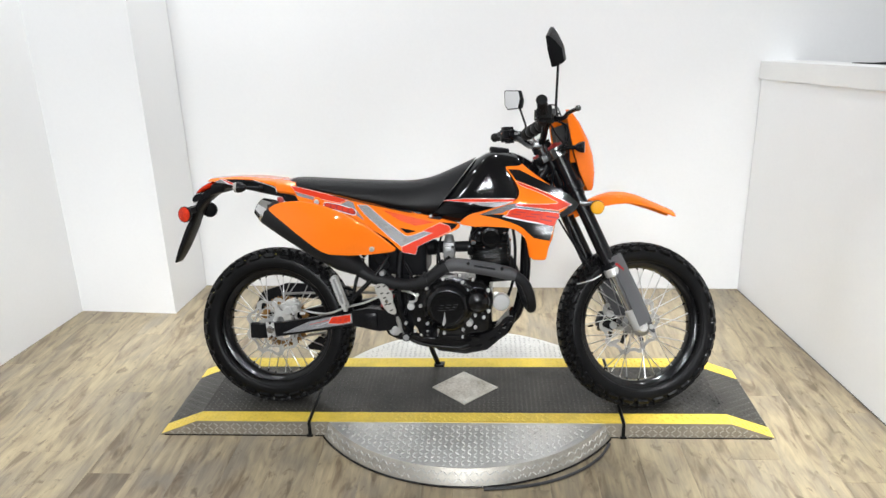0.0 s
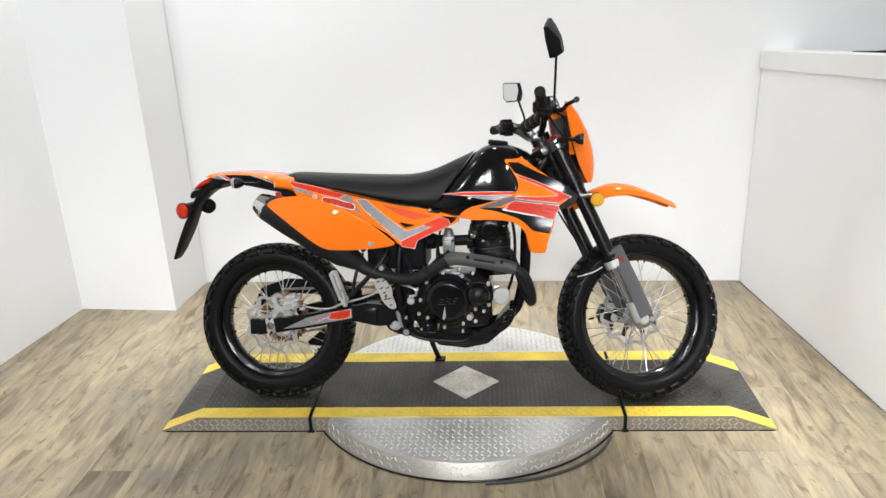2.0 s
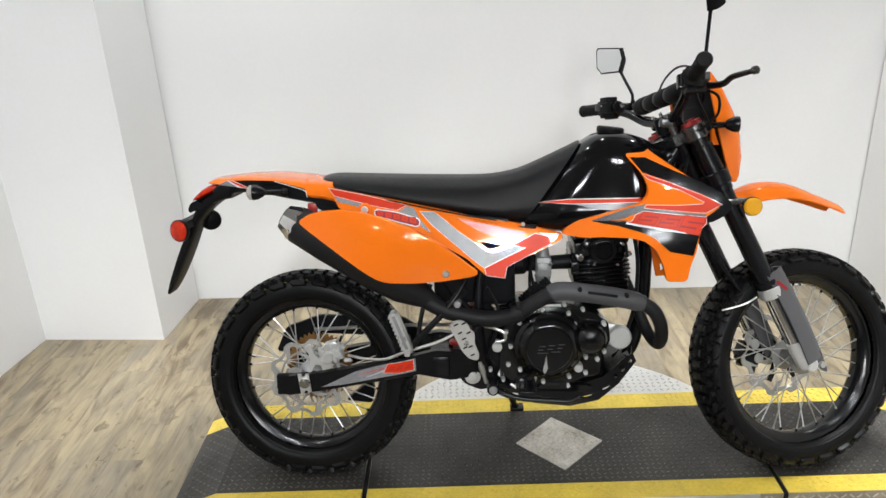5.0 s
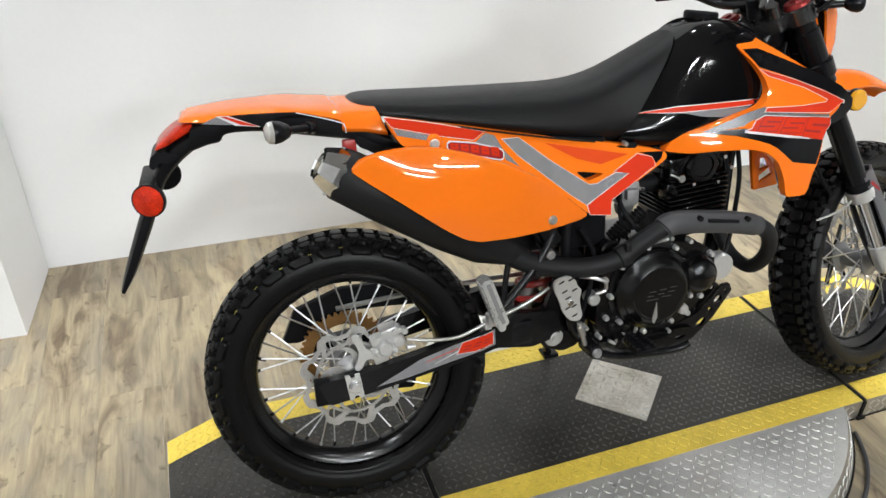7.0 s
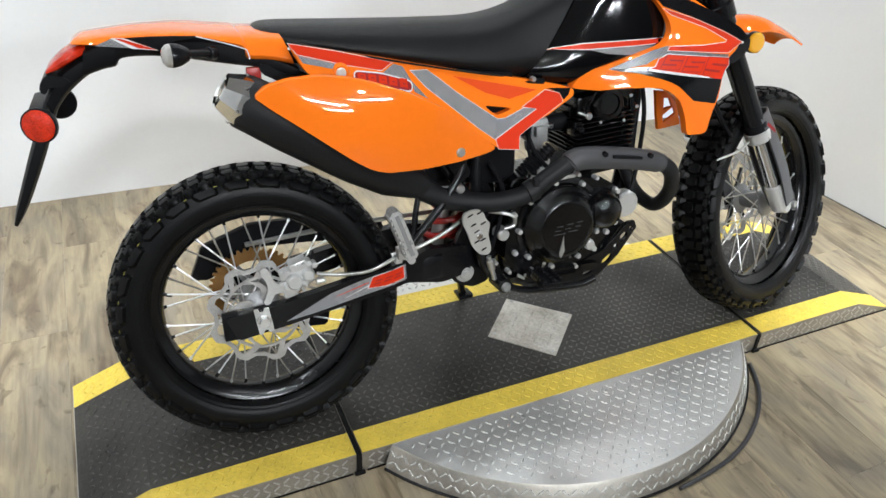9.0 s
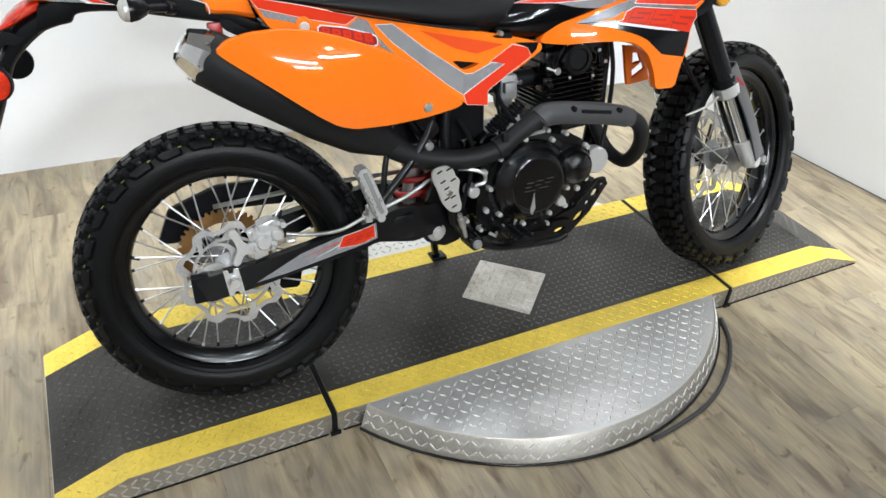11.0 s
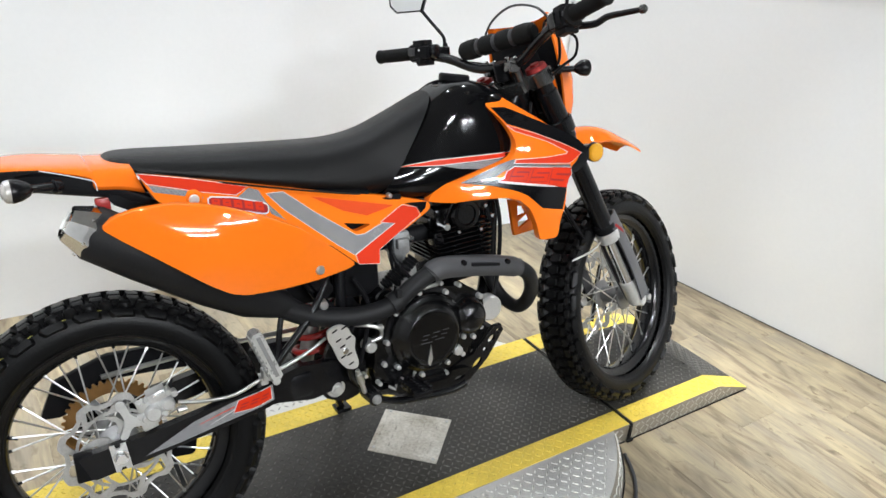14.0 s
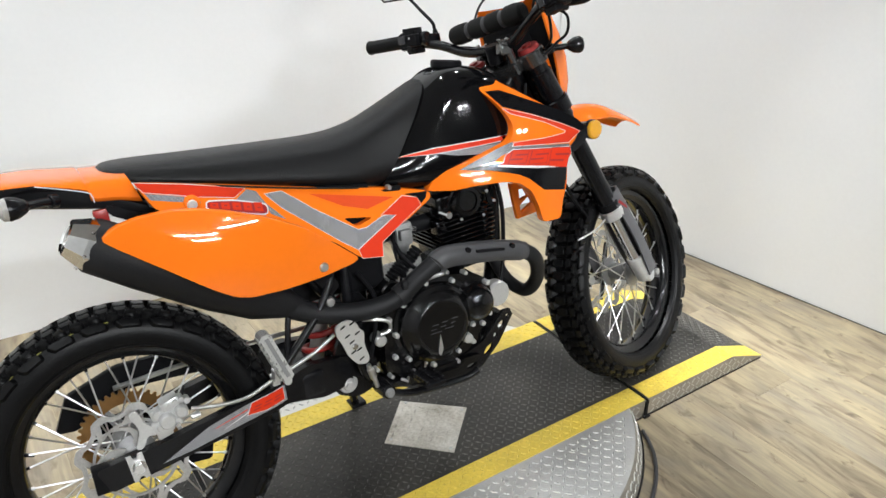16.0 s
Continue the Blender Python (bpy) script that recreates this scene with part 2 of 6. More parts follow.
def joined(*bms):
    out = bmesh.new()
    for b in bms:
        me = bpy.data.meshes.new("tmp")
        b.to_mesh(me)
        b.free()
        out.from_mesh(me)
        bpy.data.meshes.remove(me)
    return out


def box(lo, hi, bevel=0.0, seg=2, xf=None):
    bm = bmesh.new()
    bmesh.ops.create_cube(bm, size=1)
    c = [(a + b) / 2 for a, b in zip(lo, hi)]
    s = [abs(b - a) for a, b in zip(lo, hi)]
    bm.transform(Matrix.Translation(c) @ Matrix.Diagonal((*s, 1)))
    if bevel:
        bmesh.ops.bevel(bm, geom=bm.edges[:], offset=bevel, segments=seg, profile=0.6, affect="EDGES")
    if xf is not None:
        bm.transform(xf)
    return bm


def along(p, q):
    """The pose that puts the z axis on the way from p to q."""
    p, q = Vector(p), Vector(q)
    return Matrix.Translation(p) @ (q - p).to_track_quat("Z", "Y").to_matrix().to_4x4()


def revolve(profile, p, q, seg=32, cap=True):
    """A turned solid: profile rows of (radius, way along p to q in metres)."""
    bm = bmesh.new()
    rings = []
    for r, a in profile:
        if r < 1e-5:
            rings.append([bm.verts.new((0, 0, a))])
        else:
            rings.append([bm.verts.new((r * math.cos(2 * math.pi * k / seg), r * math.sin(2 * math.pi * k / seg), a)) for k in range(seg)])
    for u, v in zip(rings, rings[1:]):
        for k in range(seg):
            j = (k + 1) % seg
            f = [u[k % len(u)], u[j % len(u)], v[j % len(v)], v[k % len(v)]]
            f = list(dict.fromkeys(f))
            if len(f) > 2:
                bm.faces.new(f)
    for r in (rings[0], rings[-1]) if cap else ():
        if len(r) > 2:
            bm.faces.new(r)
    bm.transform(along(p, q))
    return bm


def rod(p, q, r, r2=None, seg=16, edge=0.0):
    d = (Vector(q) - Vector(p)).length
    r2 = r if r2 is None else r2
    e = min(edge, d / 3)
    prof = [(r - e, 0), (r, e), (r2, d - e), (r2 - e, d)] if e else [(r, 0), (r2, d)]
    return revolve(prof, p, q, seg)


def spline(pts, n=8, closed=False):
    pts = [Vector(p) for p in pts]
    m, res = len(pts), []
    last = m if closed else m - 1
    for i in range(last):
        if closed:
            a, b, c, d = pts[i - 1], pts[i], pts[(i + 1) % m], pts[(i + 2) % m]
        else:
            a, b, c, d = pts[max(i - 1, 0)], pts[i], pts[i + 1], pts[min(i + 2, m - 1)]
        for k in range(n):
            t = k / n
            res.append(0.5 * (2 * b + (c - a) * t + (2 * a - 5 * b + 4 * c - d) * t * t + (3 * b - a - 3 * c + d) * t ** 3))
    if not closed:
        res.append(pts[-1])
    return res


def tube(pts, r, seg=12, n=8, smooth=True, closed=False):
    """A round tube through the points; r: one radius or one for each end."""
    path = spline(pts, n, closed) if smooth else [Vector(p) for p in pts]
    bm = bmesh.new()
    rings, side = [], None
    m = len(path)
    for i, p in enumerate(path):
        d = (path[(i + 1) % m] - path[i - 1]) if closed else (path[min(i + 1, m - 1)] - path[max(i - 1, 0)])
        d.normalize()
        if side is None:
            side = d.orthogonal().normalized()
        side = (side - d * side.dot(d)).normalized()
        up = d.cross(side)
        rad = r if not isinstance(r, tuple) else r[0] + (r[1] - r[0]) * i / (m - 1)
        rings.append([bm.verts.new(p + rad * (math.cos(2 * math.pi * k / seg) * side + math.sin(2 * math.pi * k / seg) * up)) for k in range(seg)])
    pairs = list(zip(rings, rings[1:])) + ([(rings[-1], rings[0])] if closed else [])
    for u, v in pairs:
        for k in range(seg):
            bm.faces.new((u[k], u[(k + 1) % seg], v[(k + 1) % seg], v[k]))
    if not closed:
        bm.faces.new(rings[0])
        bm.faces.new(rings[-1])
    return bm


def skin(rings, cap=True):
    """A skin over rings of points, all of the same count."""
    bm = bmesh.new()
    vs = [[bm.verts.new(p) for p in ring] for ring in rings]
    m = len(vs[0])
    for u, v in zip(vs, vs[1:]):
        for k in range(m):
            bm.faces.new((u[k], u[(k + 1) % m], v[(k + 1) % m], v[k]))
    if cap:
        bm.faces.new(vs[0])
        bm.faces.new(vs[-1])
    return bm


def loft(sections, seg=28, power=2.8, n=5, edge=None):
    """A body along the bike. Sections: bottom x, z, top x, z, half width below and above."""
    rows = [Vector((*s[:3],)) for s in sections], [Vector((*s[3:],)) for s in sections]
    lo, hi = spline(rows[0], n), spline(rows[1], n)
    rings = []
    for a, b in zip(lo, hi):
        bx, bz, tx = a
        tz, w0, w1 = b
        ring = []
        for k in range(seg):
            th = 2 * math.pi * k / seg
            cu, su = math.cos(th), math.sin(th)
            lat = math.copysign(abs(cu) ** (2 / power), cu)
            v = 0.5 + 0.5 * math.copysign(abs(su) ** (2 / power), su)
            w = w0 + (w1 - w0) * v
            ring.append((bx + (tx - bx) * v, lat * w, bz + (tz - bz) * v))
        rings.append(ring)
    return skin(rings)


def flat(outline, rounds=3, holes=()):
    """A flat sheet in the xz plane inside an outline, cut into small faces."""
    bm = bmesh.new()
    edges = []
    for loop in (outline, *holes):
        pts = [(x, 0, z) for x, z in loop]
        if rounds > 1:
            pts = corner_round(pts, rounds)
        vs = [bm.verts.new(p) for p in pts]
        edges += [bm.edges.new((vs[i - 1], vs[i])) for i in range(len(vs))]
    bmesh.ops.triangle_fill(bm, use_beauty=True, use_dissolve=False, edges=edges)
    xs, zs = [p[0] for p in outline], [p[1] for p in outline]
    step = 0.022
    for lo, hi, no in ((min(xs), max(xs), (1, 0, 0)), (min(zs), max(zs), (0, 0, 1))):
        k = lo + step
        while k < hi:
            co = (k, 0, 0) if no[0] else (0, 0, k)
            bmesh.ops.bisect_plane(bm, geom=bm.verts[:] + bm.edges[:] + bm.faces[:], plane_co=co, plane_no=no)
            k += step
    return bm


def corner_round(pts, rounds):
    """Cut the corners of a closed outline softly."""
    pts = [Vector(p) for p in pts]
    for _ in range(rounds - 1):
        out = []
        for i, p in enumerate(pts):
            q = pts[(i + 1) % len(pts)]
            c = min(0.25, 0.006 / max((q - p).length, 1e-6))
            out += [p.lerp(q, c), q.lerp(p, c)]
        pts = out
    return pts


def panel(outline, depth, thick=0.004, rounds=3, holes=(), lip=0.004):
    """A moulded panel: the outline laid on the surface y = depth(x, z), with a turned edge."""
    bm = flat(outline, rounds, holes)
    for v in bm.verts:
        v.co.y = depth(v.co.x, v.co.z)
    rim = bmesh.ops.extrude_edge_only(bm, edges=[e for e in bm.edges if len(e.link_faces) == 1])
    vs = [g for g in rim["geom"] if isinstance(g, bmesh.types.BMVert)]
    mid = Vector((sum(p[0] for p in outline) / len(outline), 0, sum(p[1] for p in outline) / len(outline)))
    for v in vs:
        v.co.y += lip
        out = Vector((v.co.x, 0, v.co.z)) - mid
        out.normalize()
        v.co += Vector((out.x, 0, out.z)) * 0.002
    rim = bmesh.ops.extrude_edge_only(bm, edges=[e for e in rim["geom"] if isinstance(e, bmesh.types.BMEdge) and len(e.link_faces) == 1])
    for v in (g for g in rim["geom"] if isinstance(g, bmesh.types.BMVert)):
        v.co.y += thick + 0.008
    return bm


def surface(bm):
    """The depth y of a body's near side, for decals that lie on it."""
    from mathutils import bvhtree
    tree = bvhtree.BVHTree.FromBMesh(bm)

    def depth(x, z, last=[-0.13]):
        hit = tree.ray_cast(Vector((x, -1, z)), Vector((0, 1, 0)))[0]
        if hit is None:
            near = tree.find_nearest(Vector((x, last[0], z)))[0]
            hit = near
        last[0] = hit.y
        return hit.y
    return depth


def decal(name, outline, depth, material, parent, lift=0.0012, rounds=1, label=""):
    bm = flat(outline, rounds)
    for v in bm.verts:
        v.co.y = depth(v.co.x, v.co.z) - lift
    return part(name, bm, material, parent, label, smooth=60)


def grown(outline, d):
    """The outline pushed outwards by d all round."""
    pts = [Vector(p) for p in outline]
    area = sum(a.x * b.y - b.x * a.y for a, b in zip(pts, pts[1:] + pts[:1]))
    out = []
    for i, p in enumerate(pts):
        e0, e1 = (p - pts[i - 1]).normalized(), (pts[(i + 1) % len(pts)] - p).normalized()
        n0, n1 = Vector((e0.y, -e0.x)), Vector((e1.y, -e1.x))
        n = (n0 + n1).normalized()
        k = d / max(0.5, n.dot(n0))
        out.append(tuple(p + n * (k if area > 0 else -k)))
    return out


def thing(name, label, category, m=None, group="", kind=""):
    ob = new(name)
    ob.empty_display_size = 0.05
    if m is not None:
        ob.matrix_world = m
    return tagged(ob, label, category, group, kind)


# ---- the room ----


def slab(name, a, b, z0, z1, thick, label, mat=WALL, cat="wall", rise0=0.0, rise=0.0):
    """A wall from a to b in the plan, its face on that line and its body to the left of the way."""
    a, b = Vector((*a, 0)), Vector((*b, 0))
    d = (b - a).normalized()
    o = Vector((-d.y, d.x, 0)) * thick
    bm = bmesh.new()
    vs = [bm.verts.new(p + Vector((0, 0, z))) for z, r in ((z0, rise0), (z1, rise)) for p, z in ((a, z), (b, z + r), (b + o, z + r), (a + o, z))]
    for f in ((0, 1, 2, 3), (4, 5, 6, 7), (0, 1, 5, 4), (1, 2, 6, 5), (2, 3, 7, 6), (3, 0, 4, 7)):
        bm.faces.new([vs[k] for k in f])
    return tagged(part(name, bm, mat, smooth=0), label, cat, kind="structure")


TOP = 2.8
slab("wall_left", (-3.252, -9.3), (-2.075, 0.918), 0, TOP, 0.15, "smooth white painted side wall")
slab("pillar", (-2.075, 0.918), (-1.542, 0.88), 0, TOP, 0.39, "white painted boxed-out pillar in the corner", cat="pillar")
slab("wall_back", (-1.78, 1.283), (4.6, 1.10), 0, TOP, 0.15, "smooth white painted back wall")
slab("wall_right", (4.6, 1.10), (4.6, -9.3), 0, TOP, 0.15, "white painted far side wall")
slab("wall_front", (4.6, -9.3), (-3.25, -9.3), 0, TOP, 0.15, "unseen end wall behind the viewer, coloured dark for the dim room", DIM)
slab("half_wall", (1.49, 1.18), (2.12, -4.99), 0, 1.137, 0.14, "low white painted half wall with a rising top", cat="half wall", rise=0.43)
# shade in the gap between wall and floor, drawn as a thin strip
slab("wall_foot_shade", (1.487, 1.17), (2.117, -4.98), -0.003, 0.003, 0.0028, "thin dark strip for the shaded joint at the half wall foot", GUARDGREY, "trim")
slab("ledge_trim", (1.478, 1.18), (2.108, -4.99), 1.137, 1.222, 0.17, "white painted cap on the half wall", CAPTRIM, "trim", 0.43, 0.43)
tagged(part("ceiling", box((-3.5, -9.5, TOP), (4.8, 1.6, TOP + 0.1)), CEIL, smooth=0), "unseen ceiling, greyed to hold down bounced light", "ceiling", kind="structure")

# ---- the turntable platform ----
TZ = 0.062
F0, F1 = -0.251, 0.262
table = thing("turntable", "round aluminium tread-plate turntable with black ramps and yellow edges", "turntable")


def prism(outline, z0, z1):
    bm = bmesh.new()
    lo = [bm.verts.new((x, y, z0)) for x, y in outline]
    hi = [bm.verts.new((x, y, z1)) for x, y in outline]
    bm.faces.new(lo)
    bm.faces.new(hi)
    m = len(lo)
    for k in range(m):
        bm.faces.new((lo[k], lo[(k + 1) % m], hi[(k + 1) % m], hi[k]))
    return bm


def treads(inside, x0, x1, y0, y1, z, pitch=0.03, long=0.0125, wide=0.0042, high=0.0022):
    """Raised bars of a tread plate, turned by turns one way and the other."""
    bm = bmesh.new()
    j, y = 0, y0
    while y < y1:
        i, x = 0, x0
        while x < x1:
            a = radians(45 if (i + j) % 2 else -45)
            zz = z(x) if callable(z) else z
            if inside(x, y):
                ca, sa = math.cos(a), math.sin(a)
                ring = [(long, 0, 0), (0, wide, 0), (-long, 0, 0), (0, -wide, 0)]
                top = [(long * 0.55, 0, high), (0, wide * 0.4, high), (-long * 0.55, 0, high), (0, -wide * 0.4, high)]
                pts = []
                for px, py, pz in ring + top:
                    wx, wy = x + px * ca - py * sa, y + px * sa + py * ca
                    pts.append(bm.verts.new((wx, wy, (z(wx) if callable(z) else z) + pz)))
                bm.faces.new(pts[4:])
                for k in range(4):
                    bm.faces.new((pts[k], pts[(k + 1) % 4], pts[4 + (k + 1) % 4], pts[4 + k]))
            x += pitch
            i += 1
        y += pitch
        j += 1
    return bm


# two half-moon aprons of bright tread plate, each with a flared skirt
AR, AX = 0.622, 0.034
aprons = []
for front, cy, chord in ((True, 0.09, F0 - 0.001), (False, -0.079, F1 + 0.001)):
    sgn = -1 if front else 1
    half = math.acos(abs(chord - cy) / AR)
    mid = -math.pi / 2 if front else math.pi / 2
    arc = [mid + half * (-1 + 2 * k / 48) for k in range(49)]
    ring = lambda r, z: [(AX + r * math.cos(a), cy + r * math.sin(a), z) for a in arc]
    bm = bmesh.new()
    bm.faces.new([bm.verts.new(p) for p in ring(AR - 0.002, TZ - 0.001)])
    apron = part("apron", bm, TREAD, table, "bright aluminium tread plate half-moon apron", smooth=0)
    bm = bmesh.new()
    rows = [[bm.verts.new(p) for p in ring(r, z)] for r, z in ((AR + 0.024, 0.006), (AR + 0.002, TZ - 0.005), (AR - 0.002, TZ - 0.001))]
    for u, v in zip(rows, rows[1:]):
        for k in range(48):
            bm.faces.new((u[k], u[k + 1], v[k + 1], v[k]))
    part("skirt", bm, TREADSIDE, apron, "scuffed flared skirt", smooth=30)
    aprons.append(apron)
    inside = lambda x, y: (x - AX) ** 2 + (y - cy) ** 2 < (AR - 0.016) ** 2 and (y - chord) * sgn > 0.012
    lo, hi = (cy - AR, chord) if front else (chord, cy + AR)
    tagged(part("tread_pattern", treads(inside, AX - 0.54, AX + 0.54, lo, hi, TZ - 0.001, 0.0215, 0.0094, 0.003, 0.0024), TREADBAR, apron), kind="stuff")
    skirt = []
    for j in range(136):
        k, row = divmod(j, 2)
        a = mid + half * (-1 + 2 * (k + 0.5) / 68)
        out = AR + (0.0175 if row else 0.0085)
        m = Matrix.Translation((AX + out * math.cos(a), cy + out * math.sin(a), 0.022 if row else 0.0445)) @ Matrix.Rotation(a, 4, "Z") @ Matrix.Rotation(radians(-20), 4, "Y") @ Matrix.Rotation(radians(45 if (k + row) % 2 else -45), 4, "X")
        skirt.append(box((-0.002, -0.0085, -0.002), (0.0015, 0.0085, 0.002), 0, 1, m))
    tagged(part("skirt_pattern", joined(*skirt), TREADBAR, apron), kind="stuff")
    # shadow line under the skirt, drawn as a thin dark tube
    part("apron_shade_strip", tube(ring(AR + 0.025, 0.004), 0.004, 6, 1), BLACKPAINT, apron, "dark strip in place of the shade under the apron")
XL, XR, SL, SR = -1.149, 1.179, -0.563, 0.624
BL, BR = -1.0, 1.017


def deck(name, outline, parent, label):
    """A length of the ramp: the side outline (x, z) drawn across its width."""
    bm = bmesh.new()
    fr = [bm.verts.new((x, F0, z)) for x, z in outline]
    bk = [bm.verts.new((x, F1, z)) for x, z in outline]
    m = len(fr)
    bm.faces.new(fr)
    bm.faces.new(bk)
    for k in range(m):
        bm.faces.new((fr[k], fr[(k + 1) % m], bk[(k + 1) % m], bk[k]))
    return part(name, bm, TREADSIDE, parent, label, smooth=0)


G = 0.0065
decks = [
    deck("ramp", [(XL, 0.001), (SL - G, 0.001), (SL - G, TZ), (BL, TZ), (XL, 0.004)], table, "black-topped tread plate end ramp"),
    deck("platform", [(SL + G, 0.001), (SR - G, 0.001), (SR - G, TZ), (SL + G, TZ)], table, "black-topped tread plate middle platform"),
    deck("ramp", [(SR + G, 0.001), (XR, 0.001), (XR, 0.004), (BR, TZ), (SR + G, TZ)], table, "black-topped tread plate end ramp"),
]


def top_z(x):
    if x < BL:
        return 0.004 + (TZ - 0.004) * (x - XL) / (BL - XL)
    if x > BR:
        return 0.004 + (TZ - 0.004) * (XR - x) / (XR - BR)
    return TZ


def cover(name, spans, y0, y1, z, mat, parent, label=""):
    """A thin skin on the ramps between y0 and y1, along x in straight runs."""
    bm = bmesh.new()
    lo = [(bm.verts.new((x, y0, top_z(x) + z)), bm.verts.new((x, y1, top_z(x) + z))) for x in spans]
    hi = [(bm.verts.new((x, y0, top_z(x) - 0.001)), bm.verts.new((x, y1, top_z(x) - 0.001))) for x in spans]
    for (a, b), (c, d), (e, f), (g, h) in zip(lo, lo[1:], hi, hi[1:]):
        bm.faces.new((a, b, d, c))
        bm.faces.new((a, c, g, e))
        bm.faces.new((b, d, h, f))
    return part(name, bm, mat, parent, label, smooth=0)


YW = 0.068
runs = ([XL + 0.002, BL, SL - G - 0.001], [SL + G + 0.001, SR - G - 0.001], [SR + G + 0.001, BR, XR - 0.002])
for d, run in zip(decks, runs):
    cover("black_deck", run, F0 + YW, F1 - YW - 0.012, 0.0012, BLACKTREAD, d, "worn black anti-slip coating")
    cover("yellow_edge", run, F0 + 0.001, F0 + YW, 0.0014, YELLOW, d, "yellow painted safety edge")
    cover("yellow_edge", run, F1 - YW - 0.012, F1 - 0.001, 0.0014, YELLOW, d, "yellow painted safety edge")
    x0, x1 = run[0] + 0.012, run[-1] - 0.008
    black = lambda x, y: F0 + YW + 0.006 < y < F1 - YW - 0.02 and x0 < x < x1 and not (abs(x - 0.029) + abs(y - 0.006) < 0.14)
    yell = lambda x, y: (F0 + 0.008 < y < F0 + YW - 0.004 or F1 - YW - 0.004 < y < F1 - 0.008) and x0 < x < x1
    tagged(part("tread_pattern", treads(black, x0, x1, F0 + YW, F1 - YW, lambda x: top_z(x) + 0.0012, 0.0185, 0.0084, 0.0028, 0.0018), WORNGLINTBAR, d), kind="stuff")
    tagged(part("yellow_tread_pattern", treads(yell, x0, x1, F0 + 0.002, F1, lambda x: top_z(x) + 0.0014, 0.0185, 0.0084, 0.003, 0.0019), YELLOW, d), kind="stuff")
    # shade below the side plate, laid in as a dark strip
    part("foot_shade_strip", box((x0, F0 - 0.0025, -0.003), (x1, F0 + 0.01, 0.0032)), GRIP, d, "dark strip in place of the shade under the side plate")
    # bars on the front side
    side = []
    n = int((x1 - x0) / 0.022)
    for k in range(n):
        for row in range(3):
            x, z = x0 + 0.022 * k + 0.01, 0.012 + 0.0175 * row
            if z + 0.008 < top_z(x):
                m = Matrix.Translation((x, F0, z)) @ Matrix.Rotation(radians(42 if (k + row) % 2 else -42), 4, "Y")
                side.append(box((-0.0085, -0.0015, -0.0018), (0.0085, 0.001, 0.0018), 0, 1, m))
    tagged(part("side_pattern", joined(*side), TREAD, d), kind="stuff")
plate = part("diamond_plate", prism([(-0.108, 0.006), (0.027, -0.127), (0.161, 0.006), (0.018, 0.136)], TZ, TZ + 0.0045), OLDTREAD, table, "loose square of bright tread plate")
in_plate = lambda x, y: abs(x - 0.026) + abs(y - 0.005) < 0.12
tagged(part("tread_pattern", treads(in_plate, -0.1, 0.16, -0.13, 0.14, TZ + 0.0045, 0.0255, 0.0118, 0.0036, 0.002), OLDTREAD, plate), kind="stuff")
for x, y in ((-0.088, 0.008), (0.144, 0.005), (0.027, -0.11), (0.027, 0.12)):
    part("screw", rod((x, y, TZ + 0.004), (x, y, TZ + 0.007), 0.005, 0.004, 10), STEEL, plate)
for x, y in ((-0.41, -0.29), (-0.16, -0.285), (0.08, -0.285), (-0.19, -0.47), (0.1, -0.5), (0.38, -0.39), (0.3, -0.29)):
    part("screw", rod((x, y, TZ - 0.002), (x, y, TZ + 0.002), 0.006, 0.005, 10), STEEL, aprons[0])
for x, y in ((-0.2, 0.3), (0.03, 0.32), (0.28, 0.31)):
    part("screw", rod((x, y, TZ - 0.002), (x, y, TZ + 0.002), 0.006, 0.005, 10), STEEL, aprons[1])
for x in (SL, SR):
    part("seam_strip", joined(box((x - G + 0.0005, F0 - 0.004, 0.001), (x + G - 0.0005, F1 + 0.002, TZ - 0.003), 0.001, 1), box((x - 0.012, F0 - 0.01, 0.001), (x + 0.012, F0 - 0.002, 0.009), 0.001, 1)), GRIP, table, "black rubber strip in the joint between two decks")
# a cable that lies along the foot of the turntable
cable = tube([(AX + (AR + r) * math.cos(radians(a)), 0.09 + (AR + r) * math.sin(radians(a)), 0.0055) for a, r in ((-84, 0.04), (-76, 0.045), (-68, 0.055), (-60, 0.06), (-52, 0.06), (-45, 0.055), (-40, 0.045), (-36, 0.035))], 0.0055, 8, 6)
tagged(part("power_cable", cable, GUARDGREY), "dark grey cable lying round the turntable foot", "cable")

# a thin dark object of unknown kind, put as a strip on the half wall's sloping cap
WD = Vector((0.63, -6.17, 0)).normalized()
WN = Vector((-WD.y, WD.x, 0))


def cap_point(s, off, up):
    """A place on the cap: s metres from the corner, off metres back from its face, up above it."""
    return Vector((1.478, 1.18, 1.222 + 0.43 * s / 6.2 + up)) + WD * s + WN * off


rings = []
for s, h in ((0.56, 0.0035), (0.68, 0.005), (0.78, 0.011), (0.86, 0.012), (1.2, 0.01), (1.7, 0.01)):
    rings.append([cap_point(s, o, u) for o, u in ((0.128, 0.0004), (0.128, h * 0.8), (0.134, h), (0.158, h), (0.163, h * 0.8), (0.163, 0.0004))])
tagged(part("thin_dark_strip", skin(rings), BLACKPLASTIC), "thin dark flat strip lying on the half wall cap", "tray")

# ---- the motorcycle ----
LEAN, YAW = -9.5, -2.0
BIKE = pose(0, -0.025, TZ + 0.001, LEAN, 0, YAW)
bike = thing("motorcycle", "orange and black dual-sport motorcycle leaning on its side stand", "motorcycle", BIKE)
HEAD = Vector((0.36, 0, 0.93))
AXIS = Vector((-math.sin(radians(25)), 0, math.cos(radians(25))))
STEER = Matrix.Translation(HEAD) @ Matrix.Rotation(radians(11), 4, AXIS) @ Matrix.Translation(-HEAD)


